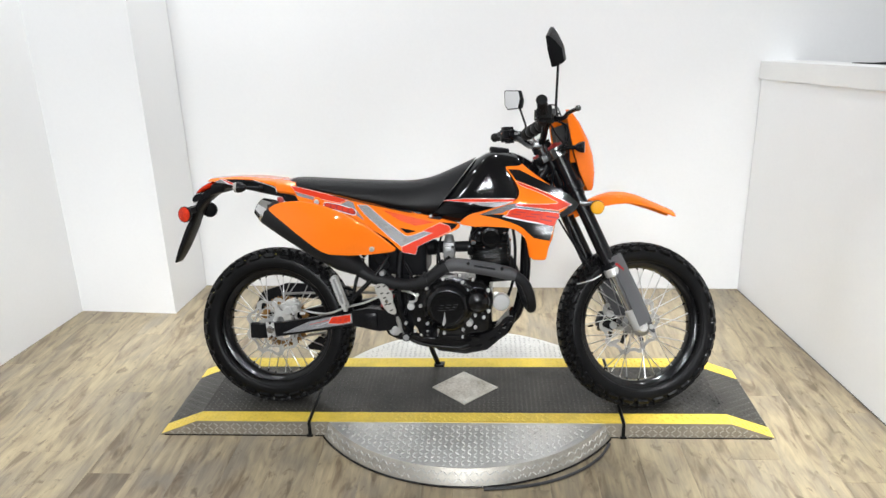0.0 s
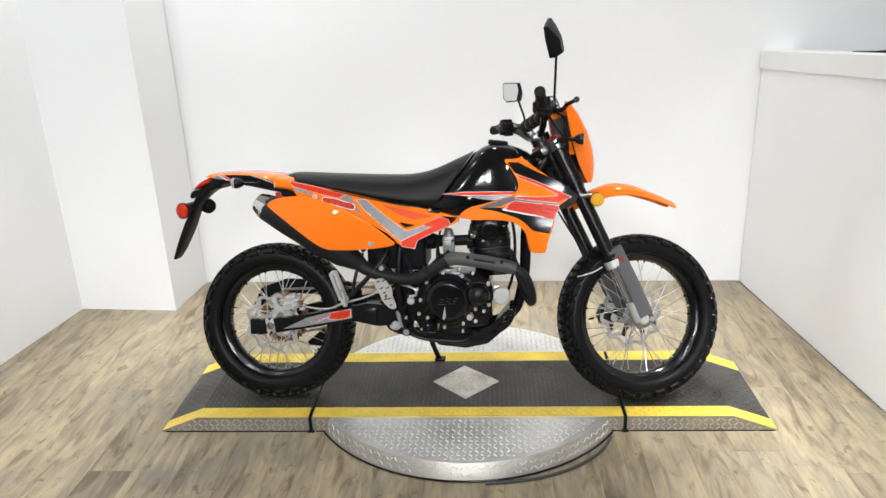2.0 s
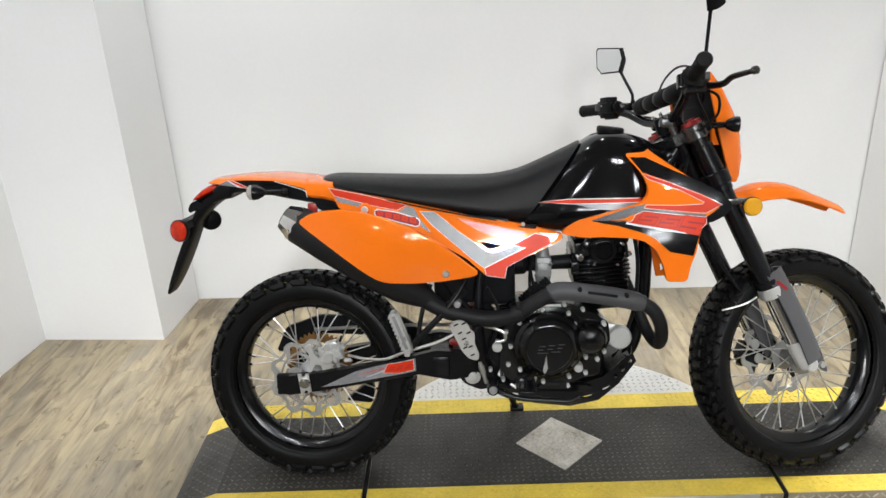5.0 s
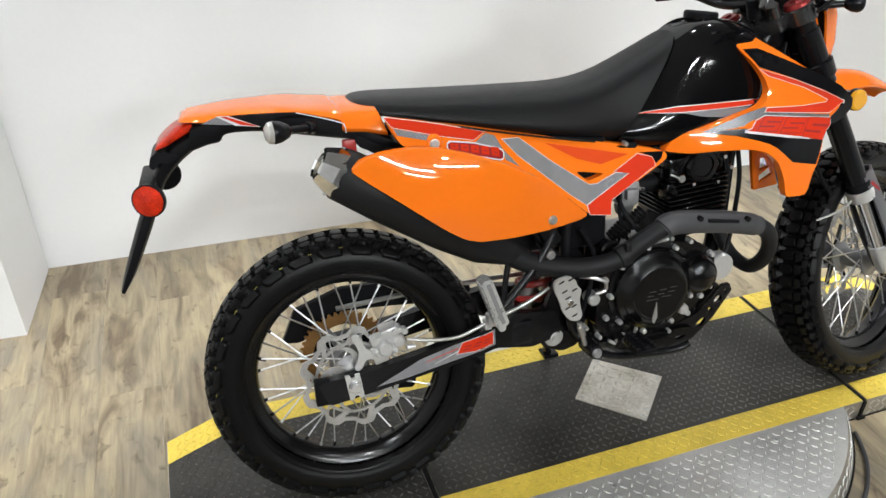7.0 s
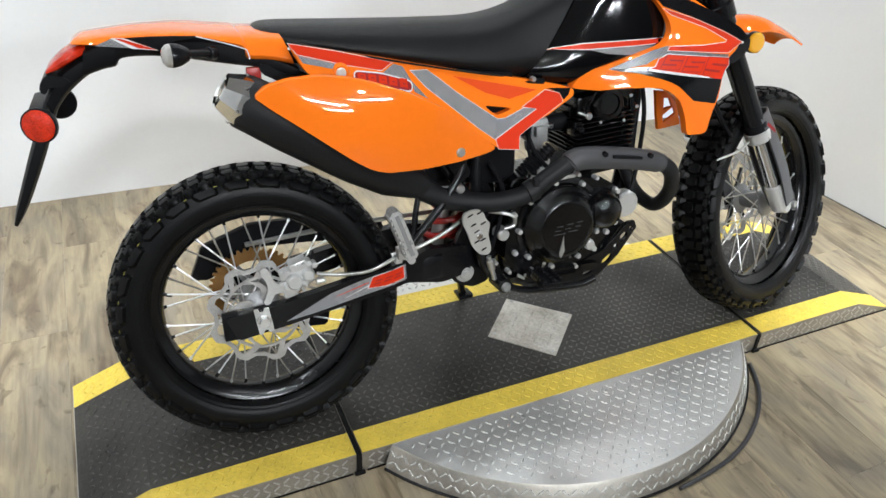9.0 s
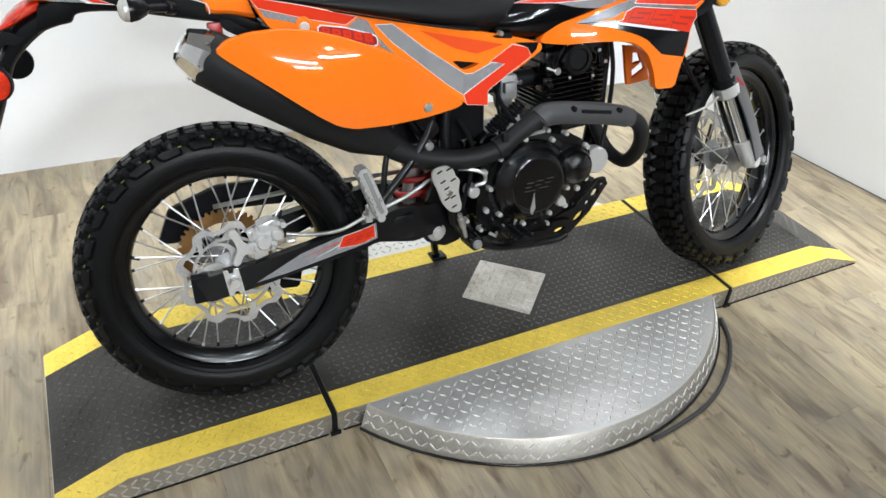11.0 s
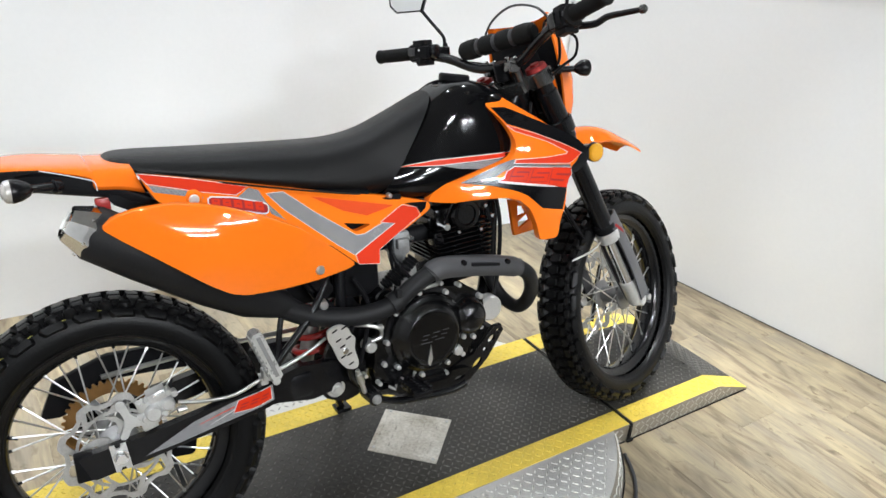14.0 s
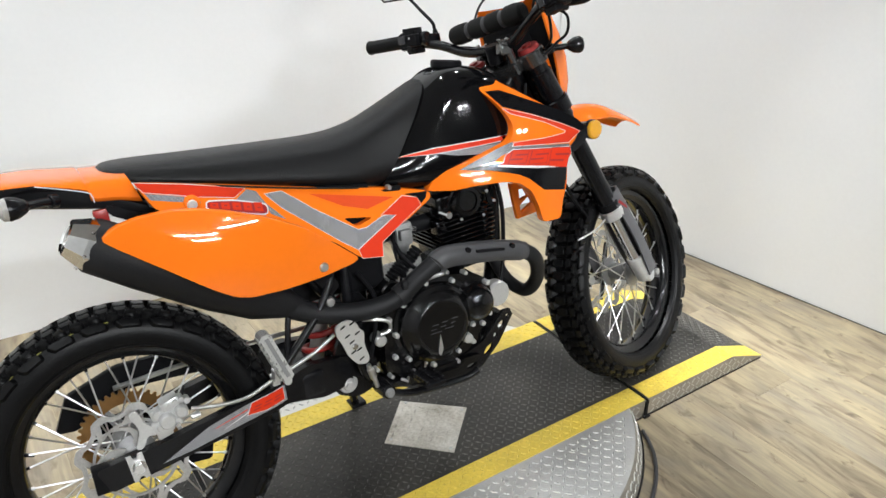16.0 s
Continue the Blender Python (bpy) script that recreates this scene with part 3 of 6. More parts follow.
def bar_outline(outline, y0, y1, bevel=0.005, rounds=2):
    """A block with a side outline, from y0 to y1, its edges softened."""
    bm = bmesh.new()
    pts = corner_round([(x, y0, z) for x, z in outline], rounds) if rounds > 1 else [Vector((x, y0, z)) for x, z in outline]
    vs = [bm.verts.new(p) for p in pts]
    f = bm.faces.new(vs)
    g = bmesh.ops.extrude_face_region(bm, geom=[f])
    for v in (e for e in g["geom"] if isinstance(e, bmesh.types.BMVert)):
        v.co.y = y1
    if bevel:
        sharp = [e for e in bm.edges if len(e.link_faces) == 2 and e.calc_face_angle(0) > 1.2]
        bmesh.ops.bevel(bm, geom=sharp, offset=bevel, segments=2, profile=0.6, affect="EDGES")
    return bm


def wheel(name, cx, cz, radius, rim_r, half, knobs, xf, label, paint=False):
    """A spoked wheel about the line through (cx, cz): rim, tyre with knobs, hub and crossed spokes."""
    c = Vector((cx, 0, cz))
    p, q = (cx, 0, cz), (cx, 1, cz)
    rim = part(name, revolve([(rim_r - 0.018, -0.02), (rim_r - 0.022, -0.012), (rim_r - 0.022, 0.012), (rim_r - 0.018, 0.02), (rim_r - 0.008, 0.03), (rim_r + 0.004, 0.033), (rim_r + 0.006, 0.029),
                              (rim_r - 0.004, 0.026), (rim_r - 0.004, -0.026), (rim_r + 0.006, -0.029), (rim_r + 0.004, -0.033), (rim_r - 0.008, -0.03), (rim_r - 0.018, -0.02)], p, q, 72, False), RIMBLACK, bike, label, xf=xf)
    base, crown, high = rim_r + 0.004, radius - 0.013, 0.013
    div, across = 24, 84
    n = knobs * div

    def cross(v):
        th = v * radians(142)
        h = (crown - base) / (1 + math.cos(radians(38)))
        y = math.copysign(abs(math.sin(th)) ** 0.82, th) * half
        co = math.cos(th)
        return y, crown - h + h * math.copysign(abs(co) ** 0.85, co)

    def step(d, w, soft):
        return min(1, max(0, (w - d) / soft + 0.5))

    def bump(k, v):
        """The height of the tread at the step k round the tyre and the place v across it."""
        a = k / div
        w = abs(v) * 142 / 90
        s = 1 if v > 0 else -1
        best = 0
        for row, (c, hw, off, fill) in enumerate(((0.0, 0.135, 0.0, 0.38), (0.25, 0.102, 0.5, 0.41), (0.44, 0.08, 0.0, 0.39), (0.685, 0.125, 0.25 + 0.06 * s, 0.36))):
            u = (a if row == 3 else 2 * a) + off + (0.5 if row and s < 0 else 0) + (0.35 * (w - c) if row else 0.0)
            f = abs(u - round(u))
            if row == 3:
                # the shoulder lug, a little hollowed towards the rim
                e = ((f / (fill - 0.3 * (w - c))) ** 4 + (abs(w - c + 0.012 * (1 - (f / fill) ** 2)) / hw) ** 4) ** 0.25
            else:
                e = ((f / (fill - 0.25 * abs(w - c))) ** 4 + (abs(w - c) / hw) ** 4) ** 0.25
            best = max(best, step(e, 1.0, 0.16) * (1.0 if row < 3 else 0.75))
        for ring, tall in ((0.8, 0.05), (0.88, 0.12)):
            best = max(best, tall * step(abs(abs(v) - ring), 0.012, 0.012))
        return best
    bm = bmesh.new()
    prof = [cross(-0.985 + 1.97 * j / across) for j in range(across + 1)]
    norms = []
    for j in range(across + 1):
        (ya, ra), (yb, rb) = prof[max(j - 1, 0)], prof[min(j + 1, across)]
        d = math.hypot(yb - ya, rb - ra)
        norms.append((-(rb - ra) / d, (yb - ya) / d))
    grid = []
    for i in range(n):
        an = 2 * math.pi * i / n
        ca, sa = math.cos(an), math.sin(an)
        row = []
        for j in range(across + 1):
            h = high * bump(i, -0.985 + 1.97 * j / across)
            (y, r), (ny, nr) = prof[j], norms[j]
            r += nr * h
            row.append(bm.verts.new((cx + r * ca, y + ny * h, cz + r * sa)))
        grid.append(row)
    for i in range(n):
        u, v = grid[i], grid[(i + 1) % n]
        for j in range(across):
            bm.faces.new((u[j], v[j], v[j + 1], u[j + 1]))
    part("tyre", bm, RUBBER, rim, "black knobbly off-road tyre", smooth=30, xf=xf)
    if paint:
        for v, mt in ((-0.213, YELLOWLINE), (0.213, YELLOWLINE), (-0.083, GREENLINE)):
            (y0, r0), (y1, r1) = cross(v - 0.008), cross(v + 0.008)
            part("tread_line", revolve([(r0 + 0.0008, y0), (r1 + 0.0008, y1)], p, q, 90, False), mt, rim, "thin paint line in the tread", xf=xf)
        # the outer line is worn away but for a part of the way round
        strip = bmesh.new()
        edge = []
        for k in range(46):
            an = radians(78 + 2.6 * k)
            edge.append([strip.verts.new((cx + (r + 0.0008) * math.cos(an), y, cz + (r + 0.0008) * math.sin(an))) for y, r in (cross(-0.344), cross(-0.329))])
        for a, b in zip(edge, edge[1:]):
            strip.faces.new((a[0], a[1], b[1], b[0]))
        part("tread_line", strip, YELLOWLINE, rim, "worn paint line in the tread", xf=xf)
    hub = part("hub", revolve([(0.0, -0.072), (0.014, -0.072), (0.016, -0.056), (0.034, -0.05), (0.042, -0.042), (0.042, -0.035), (0.026, -0.028), (0.024, 0.028), (0.042, 0.035), (0.042, 0.042), (0.034, 0.05), (0.016, 0.056), (0.014, 0.072), (0.0, 0.072)], p, q, 28), DULL, rim, "cast alloy wheel hub", xf=xf)
    for k in range(36):
        a = 2 * math.pi * (k + 0.5) / 36
        s = 1 if k % 2 else -1
        lead = radians(48) * (1 if (k // 2) % 2 else -1)
        y = s * 0.038
        inner = c + Vector((0.039 * math.cos(a + lead), y, 0.039 * math.sin(a + lead)))
        outer = c + Vector(((rim_r - 0.014) * math.cos(a), s * 0.006, (rim_r - 0.014) * math.sin(a)))
        part("spoke", rod(inner, outer, 0.0019, seg=6), SPOKE, rim, xf=xf)
        nip = outer + (inner - outer).normalized() * 0.014
        part("nipple", rod(nip, outer + (outer - inner).normalized() * 0.004, 0.0034, seg=6), BLACKPAINT if k % 3 else SPOKE, rim, xf=xf)
    return rim, hub


def wavy_disc(c, y, r0, r1, waves, webs=None, thick=0.004, high=0.0075):
    """A petal disc, flat across y: an outer band and, if webs is given, an inner band joined to it by slanting webs."""
    bm = bmesh.new()
    n = waves * 12
    lean = 3 if webs else 0
    radii = [(r1, high), (r0 + (r1 - r0) * 0.62, 0.005), (r0, 0.001)] if webs else [(r1, high), (r0, 0.0)]
    rows = []
    for yy in (y - thick / 2, y + thick / 2):
        side = []
        for lv, (r, wave) in enumerate(radii):
            ring = []
            for k in range(n):
                a = 2 * math.pi * (k + lean * (lv == 2)) / n
                rr = r + wave * math.tanh(2.2 * math.cos(waves * 2 * math.pi * k / n))
                ring.append(bm.verts.new((c[0] + rr * math.cos(a), yy, c[1] + rr * math.sin(a))))
            side.append(ring)
        rows.append(side)
    lo, hi = rows
    solid = lambda lv, k: lv != 1 or (k % 12) in webs
    for lv in range(len(radii) - 1):
        for k in range(n):
            j = (k + 1) % n
            if solid(lv, k):
                bm.faces.new((lo[lv][k], lo[lv][j], lo[lv + 1][j], lo[lv + 1][k]))
                bm.faces.new((hi[lv][k], hi[lv][j], hi[lv + 1][j], hi[lv + 1][k]))
                if lv == 1:
                    for e in (k, j):
                        if not solid(lv, (k - 1) % n if e == k else j):
                            bm.faces.new((lo[lv][e], lo[lv + 1][e], hi[lv + 1][e], hi[lv][e]))
            elif lv == 1:
                bm.faces.new((lo[lv][k], lo[lv][j], hi[lv][j], hi[lv][k]))
    for k in range(n):
        j = (k + 1) % n
        bm.faces.new((lo[0][k], lo[0][j], hi[0][j], hi[0][k]))
        if not webs or solid(1, k):
            bm.faces.new((lo[-1][k], lo[-1][j], hi[-1][j], hi[-1][k]))
    return bm


def carrier(c, y, r0, r1, arms, material, parent, xf, wide=0.008, bend=0.0):
    """The arms that hold a disc or a sprocket on its hub."""
    for k in range(arms):
        a = 2 * math.pi * k / arms
        pts = []
        for s in (-1, 1):
            row = []
            for u in (0, 0.25, 0.5, 0.75, 1):
                r = r0 + (r1 - r0) * u
                w = wide * (1.5 - 1.1 * u + 0.5 * u * u)
                an = a + bend * u * u + s * w / r
                row.append((c[0] + r * math.cos(an), c[1] + r * math.sin(an)))
            pts += row if s < 0 else row[::-1]
        part("arm", bar_outline(pts, y - 0.0022, y + 0.0022, 0.0, 1), material, parent, xf=xf)


RW, FW = (-0.716, 0.300), (0.700, 0.302)
REAR = BIKE.inverted() @ pose(-0.708, -0.0114, 0.3605, -15.2, 0, -4.2) @ Matrix.Translation((-RW[0], 0, -RW[1]))
FRONT = BIKE.inverted() @ pose(0.694, -0.029, 0.366, -19.3, 0, 15.2) @ Matrix.Translation((-FW[0], 0, -FW[1]))
rear, _ = wheel("rear_wheel", *RW, 0.3075, 0.2195, 0.061, 28, REAR, "spoked rear wheel with black rim", True)
front, _ = wheel("front_wheel", *FW, 0.3165, 0.2365, 0.06, 29, FRONT, "spoked front wheel with black rim")
part("brake_disc", wavy_disc(RW, -0.064, 0.079, 0.108, 9, (0, 1, 2)), DISCSTEEL, rear, "petal-shaped steel brake disc", xf=REAR)
carrier(RW, -0.0635, 0.03, 0.08, 5, DISCSTEEL, rear, REAR, 0.0075, 0.75)
part("disc_ring", revolve([(0.082, -0.0657), (0.0765, -0.0657), (0.0765, -0.0617), (0.082, -0.0617)], (RW[0], 0, RW[1]), (RW[0], 1, RW[1]), 60, False), DISCSTEEL, rear, xf=REAR)
part("sprocket", wavy_disc(RW, 0.064, 0.074, 0.101, 44, None, 0.005, 0.004), GOLD, rear, "gold rear sprocket", xf=REAR)
carrier(RW, 0.064, 0.03, 0.08, 6, DULL, rear, REAR)
part("brake_disc", wavy_disc(FW, 0.06, 0.08, 0.12, 10, (0, 1, 2, 3)), DISCSTEEL, front, "petal-shaped steel brake disc", xf=FRONT)
carrier(FW, 0.058, 0.03, 0.088, 6, BLACKPAINT, front, FRONT)
part("valve_stem", rod((RW[0] - 0.206, 0.0, RW[1] + 0.055), (RW[0] - 0.176, -0.006, RW[1] + 0.047), 0.004, seg=8), BLACKPLASTIC, rear, xf=REAR)

# swing arm
SWT = [(-0.79, 0.312), (-0.66, 0.324), (-0.447, 0.36), (-0.336, 0.378), (-0.23, 0.36), (-0.2, 0.33), (-0.2, 0.29), (-0.3, 0.285), (-0.393, 0.312), (-0.662, 0.27), (-0.77, 0.256)]


arm_bm = bar_outline(SWT, -0.151, -0.13, 0.005)
# its front third runs inwards to the pivot
bmesh.ops.bisect_plane(arm_bm, geom=arm_bm.verts[:] + arm_bm.edges[:] + arm_bm.faces[:], plane_co=(-0.43, 0, 0), plane_no=(1, 0, 0))
for v in arm_bm.verts:
    v.co.y += 0.21 * max(0, v.co.x + 0.43)
arm_depth = surface(arm_bm)
arm = part("swing_arm", joined(arm_bm, bar_outline(SWT, 0.03, 0.055, 0.005), box((-0.36, -0.135, 0.30), (-0.30, 0.05, 0.36), 0.01)), BLACKPAINT, bike, "black box-section swing arm")
decal("grey_stripe", [(-0.669, 0.28), (-0.567, 0.327), (-0.489, 0.346), (-0.396, 0.361), (-0.395, 0.323), (-0.49, 0.308), (-0.602, 0.288)], arm_depth, CARBON, arm)
SWB = [(-0.486, 0.322), (-0.474, 0.347), (-0.402, 0.3575), (-0.401, 0.328), (-0.445, 0.3205)]
decal("badge_edge", grown(SWB, 0.0013), arm_depth, WHITEDECAL, arm, 0.0016)
decal("red_badge", SWB, arm_depth, RED, arm, 0.0021)
for k in range(3):
    x, z = -0.474 + 0.0235 * k, 0.3275 + 0.0028 * k
    for r in range(2):
        decal("badge_line", [(x + 0.004 * r, z + 0.007 * r), (x + 0.016 + 0.004 * r, z + 0.002 + 0.007 * r), (x + 0.0172 + 0.004 * r, z + 0.0048 + 0.007 * r), (x + 0.0012 + 0.004 * r, z + 0.0028 + 0.007 * r)], arm_depth, DARKRED, arm, 0.0026, 1)
for k in range(2):
    decal("badge_streak", [(-0.56 + 0.02 * k, 0.316 - 0.008 * k), (-0.484, 0.3345 - 0.007 * k), (-0.4835, 0.337 - 0.007 * k), (-0.555 + 0.02 * k, 0.3185 - 0.008 * k)], arm_depth, WHITEDECAL if k else RED, arm, 0.0021, 1)
part("adjuster", joined(bar_outline([(-0.733, 0.322), (-0.724, 0.322), (-0.721, 0.314), (-0.714, 0.314), (-0.711, 0.322), (-0.702, 0.322), (-0.696, 0.268), (-0.705, 0.266), (-0.709, 0.273), (-0.715, 0.273), (-0.719, 0.264), (-0.727, 0.264)], -0.157, -0.15, 0.001, 1)), SILVER, arm, "bright alloy axle adjuster")
part("axle_nut", joined(rod((-0.714, -0.156, 0.296), (-0.714, -0.17, 0.296), 0.012, 0.011, 6), rod((-0.714, -0.155, 0.296), (-0.714, -0.161, 0.296), 0.015, seg=20)), CHROME, arm)
part("end_cap", box((-0.797, -0.15, 0.258), (-0.762, -0.13, 0.318), 0.004), BLACKPLASTIC, arm)
part("pivot_bolt", joined(rod((-0.236, -0.1, 0.287), (-0.236, -0.1075, 0.287), 0.024, 0.023, 24, 0.002), rod((-0.236, -0.09, 0.287), (-0.236, -0.113, 0.287), 0.018, 0.016, 20, 0.003), rod((-0.236, -0.113, 0.287), (-0.236, -0.12, 0.287), 0.01, seg=6)), SILVER, arm, "bright swing arm pivot bolt")
GUARD_EDGE = [(-0.84, 0.325), (-0.805, 0.4), (-0.7, 0.435), (-0.45, 0.425), (-0.39, 0.385), (-0.4, 0.36), (-0.5, 0.365), (-0.6, 0.375), (-0.69, 0.38), (-0.76, 0.35), (-0.8, 0.32)]
part("chain_guard", panel(GUARD_EDGE, lambda x, z: 0.03, 0.006, 2, [[(-0.545, 0.405), (-0.52, 0.415), (-0.505, 0.4), (-0.525, 0.385)], [(-0.5, 0.408), (-0.475, 0.416), (-0.46, 0.4), (-0.48, 0.386)]], 0.002), BLACKPLASTIC, arm, "black plastic chain guard")
chain = []
for s in (-1, 1):
    chain.append(tube([(-0.716, 0.015, 0.30 + s * 0.097), (-0.45, 0.018, 0.33 + s * 0.075), (-0.14, 0.03, 0.355 + s * 0.04)], 0.006, 6, 20))
part("chain", joined(*chain), STEEL, arm, "drive chain")
part("chain_guide", bar_outline([(-0.63, 0.17), (-0.55, 0.235), (-0.54, 0.2), (-0.55, 0.16)], 0.005, 0.03, 0.003), BLACKPLASTIC, arm)

# rear brake caliper
def caliper(xf, parent, metal=SILVER, label="cast silver brake caliper"):
    bits = [box((-0.042, -0.006, -0.026), (0.036, 0.024, 0.028), 0.009), rod((0.002, -0.016, -0.018), (0.002, 0.01, -0.018), 0.012, 0.013, 16, 0.003), rod((-0.042, -0.01, -0.016), (-0.042, 0.016, -0.016), 0.011, 0.011, 14, 0.003), rod((0.034, -0.014, 0.03), (0.034, 0.012, 0.03), 0.0085, 0.008, 10, 0.002), box((-0.052, -0.004, 0.004), (-0.03, 0.012, 0.034), 0.005), rod((-0.02, -0.02, -0.004), (-0.02, 0.01, -0.004), 0.021, 0.022, 22, 0.004), rod((0.022, -0.02, 0.002), (0.022, 0.01, 0.002), 0.017, 0.018, 20, 0.004),
            box((-0.02, -0.014, 0.02), (0.03, 0.02, 0.046), 0.006), rod((0.035, -0.006, -0.03), (0.06, -0.006, -0.036), 0.008, 0.007, 12, 0.002), rod((-0.035, -0.014, 0.026), (-0.035, 0.012, 0.026), 0.008, 0.008, 10),
            rod((0.0, -0.018, 0.034), (0.0, 0.01, 0.034), 0.006, 0.006, 8), box((-0.06, -0.002, -0.05), (-0.02, 0.008, 0.0), 0.004), rod((0.018, -0.02, 0.036), (0.018, 0, 0.036), 0.006, 0.006, 6), rod((0.046, -0.012, 0.018), (0.046, 0.01, 0.018), 0.009, 0.008, 10, 0.002)]
    cal = part("brake_caliper", joined(*bits), metal, parent, label, xf=xf)
    part("bleed_cap", rod((0.044, -0.014, 0.044), (0.056, -0.014, 0.062), 0.004, 0.003, 8), BLACKPLASTIC, cal, xf=xf)
    part("bolt", rod((-0.002, -0.024, -0.022), (-0.002, -0.008, -0.022), 0.006, 0.006, 6), CHROME, cal, xf=xf)
    return cal


caliper(pose(-0.629, -0.142, 0.377, 0, -14, 0) @ Matrix.Diagonal((0.76, 1, 0.8, 1)), bike)
part("caliper_bracket", bar_outline([(-0.711, 0.396), (-0.703, 0.405), (-0.692, 0.401), (-0.684, 0.372), (-0.666, 0.359), (-0.632, 0.352), (-0.63, 0.34), (-0.668, 0.343), (-0.684, 0.346), (-0.697, 0.32), (-0.711, 0.325), (-0.696, 0.356), (-0.7, 0.378)], -0.142, -0.134, 0.0015, 2), SILVER, bike, "alloy caliper bracket")
part("brake_hose", tube([(-0.59, -0.125, 0.366), (-0.54, -0.135, 0.358), (-0.48, -0.15, 0.362), (-0.42, -0.155, 0.385), (-0.33, -0.15, 0.41), (-0.27, -0.15, 0.44)], 0.0042, 10), STEEL, bike, "silver braided brake hose")
part("hose_clip", box((-0.425, -0.164, 0.372), (-0.409, -0.145, 0.394), 0.003), SILVER, bike)

# main tubes and sub-tubes
part("main_frame", joined(
    tube([(0.35, 0, 0.92), (0.29, 0, 0.8), (0.27, 0, 0.64), (0.262, 0, 0.47), (0.235, 0, 0.34), (0.19, 0, 0.29)], 0.021, 14),
    *[tube([(0.22, s * 0.02, 0.34), (0.19, s * 0.07, 0.28), (0.1, s * 0.1, 0.25), (-0.1, s * 0.11, 0.25), (-0.18, s * 0.115, 0.29), (-0.21, s * 0.12, 0.38), (-0.215, s * 0.115, 0.48), (-0.2, s * 0.1, 0.62), (-0.13, s * 0.08, 0.74)], 0.0145, 12) for s in (-1, 1)],
    tube([(0.33, 0, 0.9), (0.15, 0, 0.8), (-0.13, 0, 0.74)], 0.022, 12),
    rod((0.325, 0, 1.0), (0.405, 0, 0.83), 0.028, seg=20)), BLACKPAINT, bike, "black tubular steel frame")
part("sub_frame", joined(*[tube([(-0.13, s * 0.1, 0.74), (-0.3, s * 0.105, 0.765), (-0.55, s * 0.1, 0.81), (-0.68, s * 0.085, 0.83)], 0.0115, 10) for s in (-1, 1)],
     *[tube([(-0.215, s * 0.12, 0.46), (-0.27, s * 0.125, 0.53), (-0.36, s * 0.115, 0.66), (-0.48, s * 0.1, 0.79)], 0.0115, 10) for s in (-1, 1)]), BLACKPAINT, bike, "black rear sub-frame tubes")
part("peg_bracket", joined(tube([(-0.25, -0.135, 0.585), (-0.27, -0.15, 0.55), (-0.31, -0.162, 0.5), (-0.38, -0.17, 0.43), (-0.415, -0.172, 0.4)], 0.009, 10),
     tube([(-0.345, -0.14, 0.575), (-0.37, -0.155, 0.5), (-0.385, -0.165, 0.43), (-0.4, -0.17, 0.4)], 0.0065, 10)), BLACKPAINT, bike, "black passenger footrest bracket")
part("bracket_bolt", rod((-0.272, -0.14, 0.522), (-0.272, -0.166, 0.522), 0.012, 0.01, 12, 0.002), STEEL, bike)
part("stay_plate", joined(bar_outline([(-0.315, 0.6), (-0.275, 0.61), (-0.24, 0.55), (-0.265, 0.53)], -0.15, -0.138, 0.003)), BLACKPAINT, bike)

part("pivot_plate", bar_outline([(-0.29, 0.315), (-0.262, 0.36), (-0.235, 0.42), (-0.228, 0.5), (-0.19, 0.52), (-0.16, 0.47), (-0.15, 0.4), (-0.155, 0.32), (-0.175, 0.255), (-0.215, 0.245), (-0.262, 0.266)], -0.104, -0.09, 0.004, 3), BLACKPAINT, bike, "black frame plate round the swing arm pivot")
part("battery_tray", joined(box((-0.34, -0.085, 0.5), (-0.2, 0.08, 0.6), 0.016, 3), box((-0.36, -0.07, 0.58), (-0.22, 0.07, 0.67), 0.014, 3)), BLACKPLASTIC, bike, "black plastic tray under the seat")
# rear shock
spring = [(-0.268 + 0.06 * (k / 48) + 0.036 * math.cos(k * 0.7), -0.02 + 0.036 * math.sin(k * 0.7), 0.345 + 0.19 * (k / 48)) for k in range(49)]
shock = part("rear_shock", joined(rod((-0.28, -0.02, 0.32), (-0.2, -0.02, 0.62), 0.019, seg=14), rod((-0.215, -0.02, 0.56), (-0.2, -0.02, 0.62), 0.036, seg=18)), STEEL, bike, "rear shock absorber")
part("spring", tube(spring, 0.0078, 8, 3), REDSPRING, shock, "red coil spring")

# engine
crank = part("engine", joined(
    box((-0.15, -0.125, 0.27), (0.138, 0.13, 0.47), 0.03, 3),
    bar_outline([(-0.16, 0.33), (-0.15, 0.45), (-0.1, 0.49), (0.0, 0.51), (0.1, 0.49), (0.14, 0.462), (0.146, 0.41), (0.118, 0.35), (0.07, 0.298), (0.0, 0.276), (-0.12, 0.282)], -0.158, -0.11, 0.008, 3),
    box((-0.2, -0.09, 0.3), (-0.12, 0.09, 0.44), 0.02)), CASE, bike, "black engine crankcase")
part("clutch_cover", revolve([(0.096, -0.012), (0.096, 0.008), (0.093, 0.012), (0.087, 0.014), (0.083, 0.02), (0.07, 0.034), (0.066, 0.036), (0.062, 0.036), (0.06, 0.034), (0.0, 0.034)], (-0.024, -0.168, 0.402), (-0.024, -1, 0.402), 56), CASE, crank, "round black clutch cover")
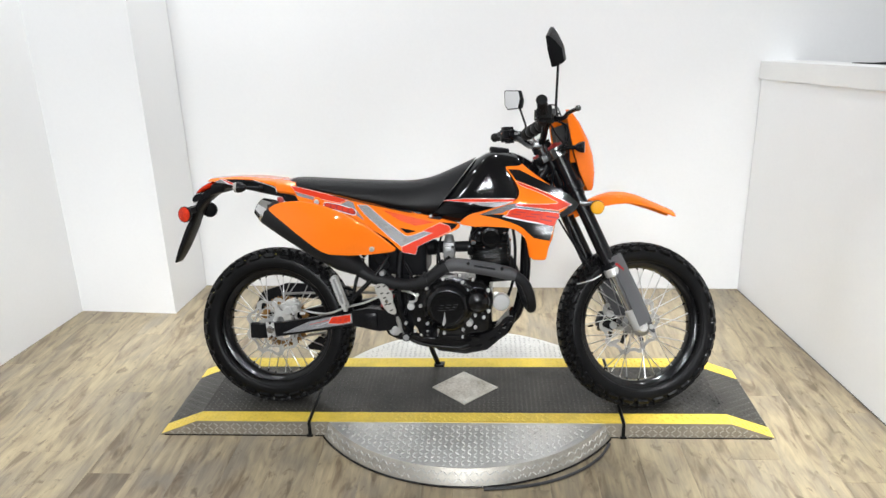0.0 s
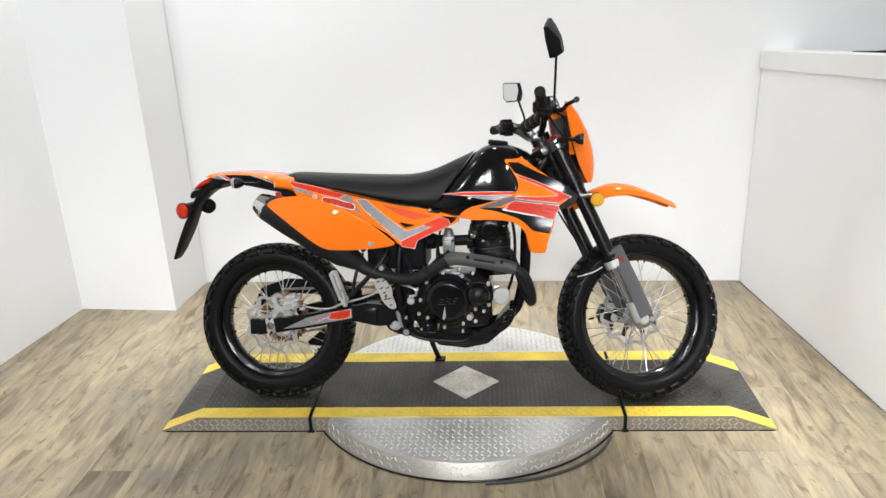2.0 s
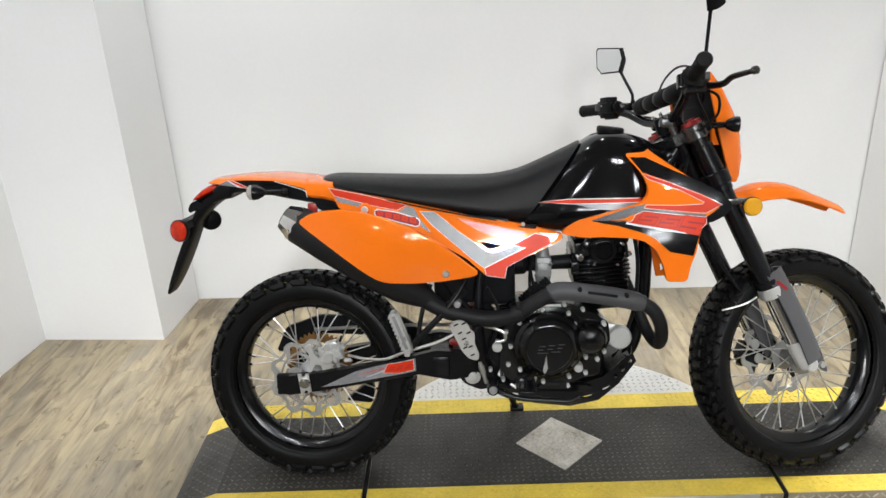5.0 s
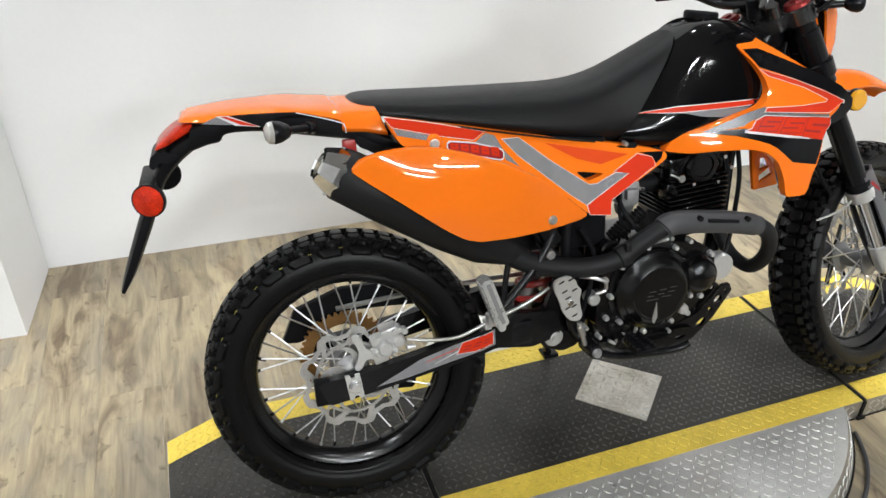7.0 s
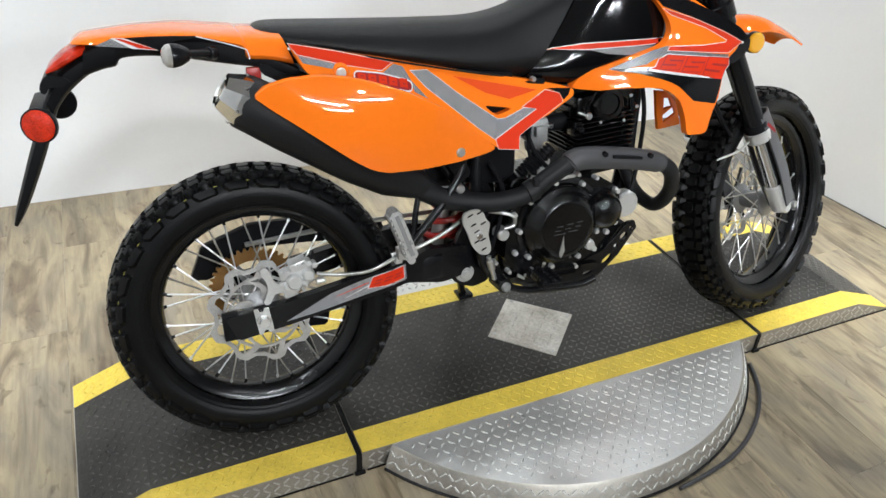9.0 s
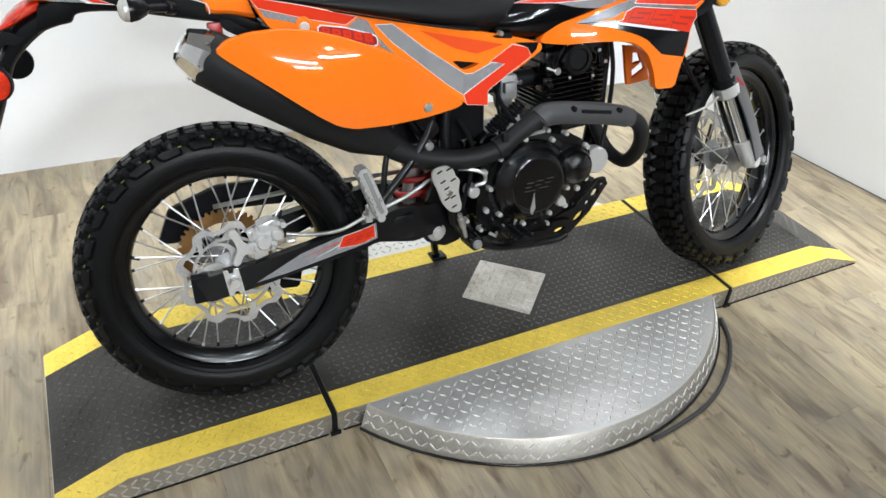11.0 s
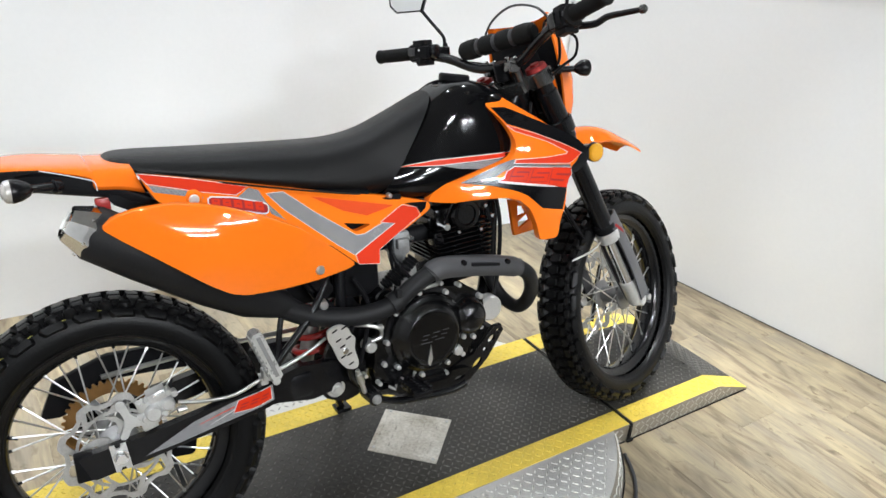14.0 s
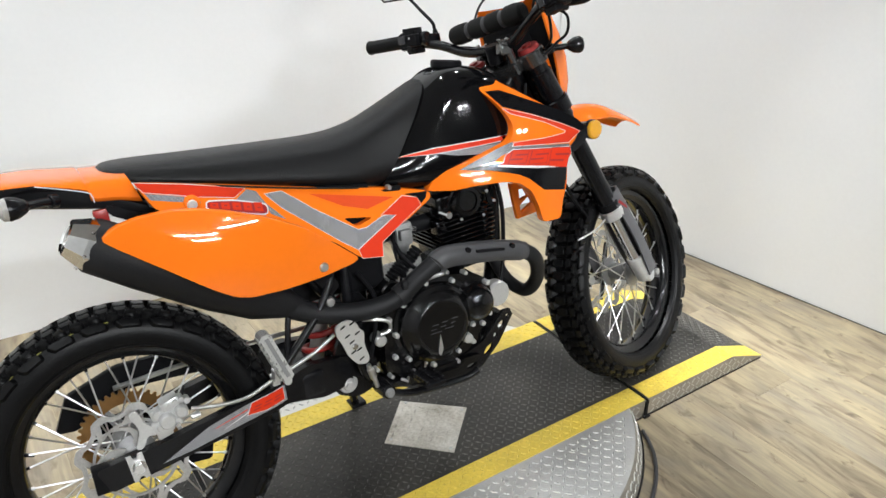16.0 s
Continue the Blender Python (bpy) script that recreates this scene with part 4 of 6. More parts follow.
for x, z, w in [(-0.052 + 0.026 * k, 0.41 + 0.002 * k, 0.017) for k in range(3)] + [(-0.056 + 0.026 * k, 0.4 + 0.002 * k, 0.015) for k in range(3)] + [(-0.058, 0.391, 0.03), (-0.02, 0.394, 0.024)]:
    part("cover_badge", box((x, -0.2036, z), (x + w, -0.201, z + 0.0016), 0.0004, 1), GUARDGREY, crank)
part("cover_flash", bar_outline([(-0.043, 0.34), (-0.033, 0.385), (-0.029, 0.348), (-0.037, 0.332)], -0.2046, -0.201, 0.0, 1), STEEL, crank)
part("oil_filter_cover", revolve([(0.049, 0), (0.049, 0.009), (0.046, 0.012), (0.044, 0.024), (0.039, 0.034), (0.03, 0.042), (0.017, 0.047), (0.0, 0.0485)], (0.088, -0.16, 0.42), (0.088, -1, 0.42), 36), CASE, crank, "small round black oil filter cover")
part("alloy_cap", joined(revolve([(0.03, 0), (0.033, 0.004), (0.033, 0.026), (0.029, 0.031), (0.0, 0.032)], (0.174, -0.118, 0.411), (0.174, -1, 0.411), 32), box((0.145, -0.125, 0.385), (0.165, -0.115, 0.445), 0.003)), SILVER, crank, "silver round engine cap")
for a, rr, cx, cz in [(0.35 + k * 0.7, 0.106, -0.022, 0.4) for k in range(9)] + [(0.8 + k * 1.57, 0.056, 0.088, 0.42) for k in range(4)]:
    x, z = cx + rr * math.cos(a), cz + rr * math.sin(a)
    part("case_bolt", rod((x, -0.156, z), (x, -0.174, z), 0.0068, 0.0058, 8, 0.001), SILVER, crank)
part("sight_glass", rod((0.057, -0.156, 0.337), (0.057, -0.182, 0.337), 0.014, 0.012, 16, 0.002), SILVER, crank)
part("drain_clip", tube([(-0.13, -0.17, 0.29), (-0.1, -0.175, 0.275), (-0.07, -0.172, 0.285), (-0.06, -0.17, 0.31)], 0.004, 8), STEEL, crank)
part("case_rail", bar_outline([(-0.06, 0.268), (0.08, 0.262), (0.1, 0.275), (0.08, 0.282), (-0.05, 0.285)], -0.168, -0.15, 0.002), CASE, crank)
TILT_C = pose(0.136, 0, 0.5, 0, -4, 0)
barrel = part("cylinder", joined(box((-0.062, -0.072, -0.03), (0.066, 0.072, 0.13), 0.012, 2, TILT_C)), CASE, bike, "black finned engine cylinder")
for k in range(9):
    z = 0.03 + 0.0118 * k
    g = 0.08 - 0.0015 * abs(k - 5)
    part("fin", box((-g, -0.1, z), (g, 0.1, z + 0.0042), 0.0018, 1, TILT_C), CASE, barrel)
head = part("cylinder_head", joined(box((-0.07, -0.085, 0.13), (0.072, 0.085, 0.175), 0.008, 2, TILT_C), box((-0.064, -0.07, 0.17), (0.06, 0.07, 0.225), 0.014, 3, TILT_C), box((-0.078, -0.06, 0.122), (-0.055, 0.06, 0.15), 0.005, 2, TILT_C)), CASE, bike, "black cylinder head")
part("cam_cover", revolve([(0.042, 0), (0.042, 0.014), (0.036, 0.02), (0.026, 0.021), (0.024, 0.017), (0.0, 0.017)], TILT_C @ Vector((0.008, -0.082, 0.15)), TILT_C @ Vector((0.008, -1, 0.15)), 30), CASE, head)
part("head_bolt", rod(TILT_C @ Vector((-0.058, -0.07, 0.137)), TILT_C @ Vector((-0.058, -0.118, 0.137)), 0.0105, 0.0095, 12, 0.002), CHROME, head)
for x in (-0.05, 0.07):
    part("head_bolt", rod(TILT_C @ Vector((x, -0.05, 0.23)), TILT_C @ Vector((x, -0.05, 0.244)), 0.008, 0.007, 6), CHROME, head)
carb = part("carburettor", joined(box((-0.05, -0.065, 0.565), (-0.005, 0.0, 0.625), 0.01), rod((-0.028, -0.035, 0.54), (-0.028, -0.035, 0.57), 0.02, 0.024, 18, 0.004), rod((-0.028, -0.035, 0.62), (-0.028, -0.035, 0.65), 0.02, 0.016, 20, 0.004),
     box((-0.045, -0.078, 0.585), (-0.015, -0.06, 0.61), 0.004)), DULL, bike, "cast alloy carburettor")
part("intake_pipe", joined(rod((-0.1, -0.03, 0.6), (-0.045, -0.03, 0.602), 0.023, seg=18), rod((-0.012, -0.03, 0.602), (0.08, -0.03, 0.605), 0.02, 0.022, 18)), BLACKPLASTIC, carb, "black rubber intake pipe")
part("carb_bolt", rod((-0.01, -0.06, 0.61), (-0.01, -0.084, 0.61), 0.006, seg=8), CHROME, carb)
part("overflow_hose", tube([(-0.028, -0.035, 0.54), (-0.035, -0.04, 0.5), (-0.05, -0.05, 0.46), (-0.08, -0.06, 0.42)], 0.0035, 8), BLACKPLASTIC, carb)
part("intake_boot", rod((-0.16, -0.02, 0.6), (-0.075, -0.03, 0.6), 0.036, 0.03, 20, 0.006), BLACKPLASTIC, bike, "black rubber intake boot")
part("airbox", joined(box((-0.22, -0.11, 0.5), (-0.11, 0.1, 0.66), 0.02, 3), box((-0.2, -0.09, 0.64), (-0.1, 0.09, 0.72), 0.015)), BLACKPLASTIC, bike, "black plastic airbox")
skid = part("skid_plate", bar_outline([(-0.158, 0.244), (-0.07, 0.213), (0.028, 0.203), (0.127, 0.224), (0.213, 0.32), (0.216, 0.338), (0.207, 0.333), (0.122, 0.236), (0.026, 0.216), (-0.07, 0.226), (-0.15, 0.256)], -0.09, 0.09, 0.004), BLACKPAINT, bike, "black engine skid plate")


def round_hole(x, z, rx, rz, tilt):
    ca, sa = math.cos(radians(tilt)), math.sin(radians(tilt))
    return [(x + rx * math.cos(t) * ca - rz * math.sin(t) * sa, z + rx * math.cos(t) * sa + rz * math.sin(t) * ca) for t in (2 * math.pi * k / 12 for k in range(12))]


SKID_SIDE = [(-0.13, 0.262), (-0.06, 0.214), (0.04, 0.204), (0.12, 0.222), (0.175, 0.27), (0.222, 0.335), (0.215, 0.352), (0.195, 0.352), (0.165, 0.32), (0.13, 0.29), (0.06, 0.268)]
part("skid_side", panel(SKID_SIDE, lambda x, z: -0.13, 0.002, 1, [round_hole(0.186, 0.317, 0.013, 0.009, 50), round_hole(0.142, 0.262, 0.018, 0.0085, 40), round_hole(0.09, 0.236, 0.016, 0.007, 15), round_hole(0.166, 0.293, 0.007, 0.007, 0), round_hole(0.207, 0.336, 0.006, 0.006, 0)], 0.001), BLACKPAINT, skid, "pierced black side plate")

for k, (x, y, z) in enumerate(((-0.075, -0.1, 0.515), (-0.1, -0.09, 0.5))):
    ribs = [(0.013, -0.001)]
    for j in range(9):
        ribs += [(0.013, 0.009 * j), (0.016, 0.009 * j + 0.002), (0.016, 0.009 * j + 0.005), (0.013, 0.009 * j + 0.007)]
    part("ribbed_boot", revolve(ribs, (x, y, z), (x + 0.05, y, z + 0.045), 16), BLACKPLASTIC, bike, "ribbed black rubber boot")
part("starter_cover", joined(rod((-0.11, -0.08, 0.49), (-0.11, -0.135, 0.49), 0.03, 0.028, 22, 0.004), box((-0.16, -0.12, 0.44), (-0.09, -0.09, 0.5), 0.008)), CASE, bike, "black starter gear cover")
for x, z in ((-0.14, 0.44), (-0.135, 0.345), (0.126, 0.462), (0.11, 0.357), (0.078, 0.318)):
    part("case_bolt", rod((x, -0.15, z), (x, -0.168, z), 0.0075, 0.0065, 6), SILVER, crank)
part("clutch_arm", tube([(-0.06, -0.15, 0.5), (-0.04, -0.165, 0.512), (0.01, -0.165, 0.515)], 0.005, 8), STEEL, crank)
part("engine_wire", tube([(0.0, -0.1, 0.7), (-0.04, -0.09, 0.68), (-0.06, -0.08, 0.63), (-0.07, -0.09, 0.56), (-0.06, -0.12, 0.5)], 0.004, 8), BLACKPLASTIC, bike, "black wire beside the carburettor")
part("plug_lead", tube([(0.16, -0.06, 0.72), (0.19, -0.09, 0.68), (0.2, -0.1, 0.63)], 0.0045, 8), BLACKPLASTIC, bike)

# small fittings round the head and the crankcase
for x, z, r in ((0.095, 0.69, 0.006), (0.185, 0.668, 0.006), (0.108, 0.612, 0.005), (0.172, 0.61, 0.005), (0.205, 0.64, 0.006)):
    part("head_bolt", rod((x, -0.09, z), (x, -0.108, z), r, r * 0.85, 8, 0.001), CHROME, head)
part("head_pipe", tube([(0.07, -0.1, 0.645), (0.075, -0.112, 0.67), (0.09, -0.11, 0.69), (0.12, -0.1, 0.7)], 0.004, 8), BLACKPAINT, head, "thin black oil pipe")
part("rocker_cap", revolve([(0.026, 0), (0.026, 0.01), (0.022, 0.015), (0.0, 0.016)], (0.178, -0.084, 0.684), (0.178, -1, 0.684), 24), CASE, head, "round black rocker cap")
part("tensioner", joined(box((0.045, -0.095, 0.58), (0.068, -0.06, 0.615), 0.005), rod((0.056, -0.09, 0.6), (0.056, -0.11, 0.6), 0.009, 0.008, 8, 0.001)), CASE, head, "black chain tensioner")
for pts in ([(0.02, -0.12, 0.5), (-0.03, -0.13, 0.52), (-0.06, -0.1, 0.56), (-0.07, -0.06, 0.62)], [(0.21, -0.1, 0.72), (0.225, -0.11, 0.62), (0.22, -0.11, 0.5), (0.2, -0.12, 0.43)], [(-0.19, -0.13, 0.56), (-0.16, -0.14, 0.5), (-0.17, -0.15, 0.43), (-0.19, -0.15, 0.36)]):
    part("engine_hose", tube(pts, 0.0055, 8), BLACKPLASTIC, bike, "black rubber hose beside the engine")
for x, z in ((-0.17, 0.47), (-0.185, 0.33), (-0.15, 0.3), (0.02, 0.515), (0.07, 0.5), (-0.08, 0.285), (0.03, 0.28)):
    part("case_bolt", rod((x, -0.15, z), (x, -0.169, z), 0.006, 0.005, 6), SILVER, crank)
part("cover_rib", revolve([(0.1, 0.0), (0.112, 0.0), (0.111, 0.009), (0.1, 0.011)], (-0.02, -0.152, 0.4), (-0.02, -1, 0.4), 56, False), CASE, crank)

# exhaust
PIPE = [(0.2, -0.02, 0.56), (0.24, -0.025, 0.47), (0.267, -0.05, 0.4), (0.284, -0.097, 0.378), (0.288, -0.135, 0.4), (0.279, -0.172, 0.45), (0.256, -0.19, 0.5), (0.215, -0.188, 0.527), (0.15, -0.186, 0.54), (0.05, -0.185, 0.556), (-0.01, -0.185, 0.556), (-0.065, -0.18, 0.527), (-0.11, -0.175, 0.496), (-0.16, -0.168, 0.482), (-0.22, -0.16, 0.482), (-0.3, -0.15, 0.5), (-0.36, -0.145, 0.53)]
header = part("exhaust_pipe", tube(PIPE, (0.016, 0.0232), 18, 8), EXHAUST, bike, "matt black exhaust header pipe")
PG = spline([(0.228, -0.188, 0.522), (0.15, -0.187, 0.541), (0.05, -0.187, 0.557), (0.0, -0.187, 0.56), (-0.02, -0.186, 0.55)], 6)
rings = []
for i, p in enumerate(PG):
    d = (PG[min(i + 1, len(PG) - 1)] - PG[max(i - 1, 0)]).normalized()
    up = Vector((0, -1, 0)).cross(d).normalized()
    if up.z < 0:
        up = -up
    k = 1.0 if 1 < i < len(PG) - 2 else 0.86
    ring = []
    for a in range(-50, 151, 20):
        an = radians(a)
        ring.append(p + 0.0265 * k * (math.cos(an) * Vector((0, -1, 0)) + math.sin(an) * up))
    for a in range(150, -51, -20):
        an = radians(a)
        ring.append(p + 0.0238 * k * (math.cos(an) * Vector((0, -1, 0)) + math.sin(an) * up))
    rings.append(ring)
shield = part("heat_shield", skin(rings), GUARDGREY, header, "dark grey heat shield")
part("shield_slot", box((0.075, -0.2162, 0.5535), (0.155, -0.206, 0.5615), 0.003, 2, Matrix.Translation((0.115, 0, 0.557)) @ Matrix.Rotation(radians(9), 4, "Y") @ Matrix.Translation((-0.115, 0, -0.557))), BLACKPLASTIC, shield)
for x, z in ((0.055, 0.572), (0.178, 0.553)):
    part("shield_bolt", rod((x, -0.207, z), (x, -0.216, z), 0.0065, 0.006, 10), BLACKPAINT, shield)
part("pipe_clamp", joined(rod((-0.118, -0.175, 0.494), (-0.098, -0.176, 0.503), 0.0255, seg=20), box((-0.113, -0.2, 0.515), (-0.1, -0.185, 0.535), 0.003)), EXHAUST, header)
MA, MB = Vector((-0.706, -0.142, 0.756)), Vector((-0.355, -0.142, 0.535))
muff = part("muffler", revolve([(0.0, 0.0), (0.046, 0.0), (0.051, 0.006), (0.056, 0.1), (0.058, 0.25), (0.052, 0.34), (0.034, 0.4), (0.022, 0.43), (0.02, 0.45)], MA, MB, 32), EXHAUST, bike, "matt black muffler")
tip = revolve([(0.0, -0.012), (0.022, -0.012), (0.025, -0.036), (0.029, -0.0395), (0.034, -0.037), (0.0465, -0.008), (0.05, 0.004), (0.0, 0.005)], MA, MB, 9)
part("muffler_tip", tip, TIP, muff, "faceted bright steel muffler tip", smooth=0)
for k in range(6):
    a = radians(60 * k + 20)
    m = along(MA, MB)
    part("tip_rivet", rod(m @ Vector((0.046 * math.cos(a), 0.046 * math.sin(a), -0.004)), m @ Vector((0.0492 * math.cos(a), 0.0492 * math.sin(a), -0.005)), 0.004, 0.003, 8), CHROME, muff)

# side body
def guard_depth(x, z):
    return -0.19 - 0.042 * (1 - ((x + 0.43) / 0.3) ** 2) * (1 - ((z - 0.672) / 0.17) ** 2)


def side_depth(x, z):
    return -0.4234 + 0.0307 * x + 0.4278 * z + -0.1732 * x * x


def shroud_depth(x, z):
    curl = max(0, z - 0.885 + 0.5 * (min(x, 0.24) - 0.19))
    return 0.2224 - 0.4755 * x - 1.0848 * z + 0.6227 * x * x + 0.8758 * z * z + 7.4 * curl * curl


hg = part("exhaust_guard", panel([(-0.687, 0.769), (-0.6592, 0.7861), (-0.6219, 0.7945), (-0.5677, 0.7969), (-0.5133, 0.7895), (-0.4585, 0.7734), (-0.3948, 0.7493), (-0.3276, 0.715), (-0.2632, 0.6646), (-0.211, 0.6196), (-0.2286, 0.6125), (-0.302, 0.6043), (-0.3785, 0.6011), (-0.4501, 0.6036), (-0.4801, 0.6126), (-0.5153, 0.6356), (-0.5979, 0.6993), (-0.6624, 0.7478)], guard_depth, 0.006, 2, (), 0.01), ORANGE, bike, "glossy orange exhaust guard")
normals = []
for v in hg.data.vertices:
    x, y, z = v.co
    if abs(y - guard_depth(x, z)) < 0.0005:
        e = 0.002
        n = Vector(((guard_depth(x + e, z) - guard_depth(x - e, z)) / (2 * e), -1, (guard_depth(x, z + e) - guard_depth(x, z - e)) / (2 * e)))
        normals.append(n.normalized())
    else:
        normals.append(v.normal.copy())
hg.data.normals_split_custom_set_from_vertices(normals)
part("guard_bolt", joined(rod((-0.297, guard_depth(-0.297, 0.625) + 0.004, 0.625), (-0.297, guard_depth(-0.297, 0.625) - 0.006, 0.625), 0.011, 0.009, 14, 0.002)), STEEL, hg, "steel guard bolt")
side = part("side_panel", panel([(-0.6050, 0.8474), (-0.4932, 0.8213), (-0.4042, 0.8002), (-0.2942, 0.7731), (-0.0827, 0.7298), (-0.0134, 0.7130), (0.0180, 0.7034), (0.0176, 0.6894), (-0.0551, 0.6570), (-0.1472, 0.6306), (-0.1541, 0.5987), (-0.1920, 0.6068), (-0.2429, 0.6514), (-0.3053, 0.6862), (-0.3683, 0.7132), (-0.4543, 0.7553), (-0.5417, 0.7804), (-0.5799, 0.7942), (-0.5940, 0.8198)], side_depth, 0.006, 3, [[(-0.2101, 0.6932), (-0.1388, 0.6796), (-0.1831, 0.6696)]], 0.005), ORANGE, bike, "orange side panel with red and grey stickers")
for nm, outline, mt, edge in (("red_sticker", [(-0.6088, 0.8496), (-0.5123, 0.8261), (-0.4032, 0.7956), (-0.4287, 0.7839), (-0.4980, 0.8008), (-0.5947, 0.8301)], RED, 1), ("grey_sticker", [(-0.5939, 0.8280), (-0.4984, 0.7988), (-0.4951, 0.7881), (-0.5857, 0.8140)], CARBON, 0), ("grey_sticker", [(-0.4003, 0.7931), (-0.3813, 0.7856), (-0.3679, 0.7589), (-0.3342, 0.7194), (-0.3640, 0.7373), (-0.3683, 0.7562), (-0.4262, 0.7794)], CARBON, 0), ("grey_sticker", [(-0.3652, 0.7762), (-0.3290, 0.7741), (-0.2991, 0.7504), (-0.2689, 0.7248), (-0.2189, 0.6891), (-0.1818, 0.6629), (-0.1620, 0.6626), (-0.1137, 0.6773), (-0.0837, 0.6732), (-0.1958, 0.6263), (-0.2313, 0.6532), (-0.3342, 0.7411)], CARBON, 1), ("red_sticker", [(-0.2709, 0.7564), (-0.1973, 0.7386), (-0.0762, 0.7099), (-0.1465, 0.6988), (-0.2006, 0.7165)], ORANGEDECAL, 0),
                              ("red_sticker", [(-0.0545, 0.7076), (-0.0192, 0.6975), (-0.0143, 0.6800), (-0.1343, 0.6259), (-0.1413, 0.5981), (-0.1903, 0.6062), (-0.1933, 0.6248), (-0.0817, 0.6723), (-0.1169, 0.6799)], RED, 1), ("black_sticker", [(-0.0490, 0.7105), (0.0109, 0.7054), (0.0030, 0.6922), (-0.0117, 0.6832), (-0.0184, 0.6979)], BLACKDECAL, 0)):
    if edge:
        decal("white_line", grown(outline, 0.0011), side_depth, WHITEDECAL, side, 0.0006)
    decal(nm, outline, side_depth, mt, side, 0.0012)
LOGO = [(-0.4862, 0.7901), (-0.4324, 0.7801), (-0.3710, 0.7597), (-0.3659, 0.7505), (-0.3712, 0.7378), (-0.4055, 0.7476), (-0.4887, 0.7738)]
decal("badge_back", grown(LOGO, 0.001), side_depth, WHITEDECAL, side, 0.0018, 2)
decal("badge_edge", grown(LOGO, -0.0015), side_depth, DARKRED, side, 0.0022, 2)
for k in range(5):
    x, z = -0.4815 + 0.0218 * k, 0.7755 - 0.0062 * k
    h = 0.0105 + 0.0014 * k
    decal("badge_bar", [(x, z), (x + 0.0165, z - 0.0047), (x + 0.0175, z + h - 0.004), (x + 0.001, z + h)], side_depth, RED, side, 0.0027, 1)
    decal("badge_line", [(x + 0.006, z + 0.004), (x + 0.0125, z + 0.0022), (x + 0.0127, z + 0.0042), (x + 0.0062, z + 0.006)], side_depth, DARKRED, side, 0.0031, 1)
part("side_bolt", joined(rod((-0.514, -0.14, 0.79), (-0.514, -0.152, 0.79), 0.018, 0.016, 20, 0.003)), ORANGE, side)
part("side_bolt_head", rod((-0.514, -0.15, 0.79), (-0.514, -0.157, 0.79), 0.0105, 0.009, 14, 0.001), SILVER, side)
part("inner_fairing", box((-0.3, -0.118, 0.655), (-0.05, -0.1, 0.73), 0.006), BLACKPLASTIC, bike, "black inner plastic behind the side panel")

seat = part("seat", loft([(-0.642, 0.846, -0.652, 0.862, 0.05, 0.035), (-0.607, 0.838, -0.617, 0.871, 0.092, 0.065), (-0.499, 0.812, -0.46, 0.864, 0.118, 0.078), (-0.35, 0.778, -0.30, 0.858, 0.132, 0.08), (-0.222, 0.75, -0.18, 0.857, 0.132, 0.076), (-0.16, 0.735, -0.10, 0.87, 0.128, 0.072), (-0.12, 0.727, -0.03, 0.897, 0.122, 0.068), (-0.094, 0.722, 0.076, 0.945, 0.122, 0.064)], 40, 3.2), VINYL, bike, "long black vinyl seat")
for s in (-1, 1):
    part("seam", tube([(-0.6, s * 0.0925, 0.845), (-0.5, s * 0.1185, 0.822), (-0.36, s * 0.1325, 0.79), (-0.23, s * 0.133, 0.762), (-0.16, s * 0.1295, 0.748)], 0.0022, 6), VINYL, seat, "raised seam along the seat edge")
tank_bm = loft([(-0.1, 0.714, 0.07, 0.934, 0.112, 0.052), (-0.03, 0.704, 0.12, 0.962, 0.132, 0.08), (0.05, 0.7, 0.17, 0.967, 0.144, 0.09), (0.15, 0.72, 0.23, 0.956, 0.153, 0.09), (0.22, 0.75, 0.28, 0.932, 0.148, 0.08), (0.27, 0.8, 0.315, 0.9, 0.112, 0.062)], 60, 4.0)
tank_depth = surface(tank_bm)
tank = part("fuel_tank", tank_bm, BLACKGLOSS, bike, "glossy black fuel tank")
decal("white_line", grown([(-0.044, 0.789), (0.039, 0.7976), (0.148, 0.7985), (0.24, 0.798), (0.24, 0.789), (0.1474, 0.7878), (0.0523, 0.7865)], 0.002), tank_depth, WHITEDECAL, tank, 0.0006)
decal("red_stripe", [(-0.044, 0.789), (0.039, 0.7976), (0.148, 0.7985), (0.24, 0.798), (0.24, 0.789), (0.1474, 0.7878), (0.0523, 0.7865)], tank_depth, RED, tank)
decal("grey_stripe", [(0.052, 0.7845), (0.147, 0.785), (0.24, 0.785), (0.24, 0.778), (0.148, 0.768), (0.0978, 0.7735)], tank_depth, CARBON, tank)
part("fuel_cap", joined(revolve([(0.036, 0), (0.038, 0.004), (0.038, 0.014), (0.034, 0.018), (0.0, 0.018)], (0.163, 0, 0.962), (0.168, 0, 1.0), 32), revolve([(0.03, 0), (0.03, 0.012)], (0.162, 0, 0.95), (0.167, 0, 1.0), 24)), BLACKPLASTIC, tank, "ribbed black fuel cap")
part("tank_bolt", rod((-0.088, -0.122, 0.735), (-0.088, -0.136, 0.735), 0.006, 0.005, 12, 0.001), STEEL, tank)
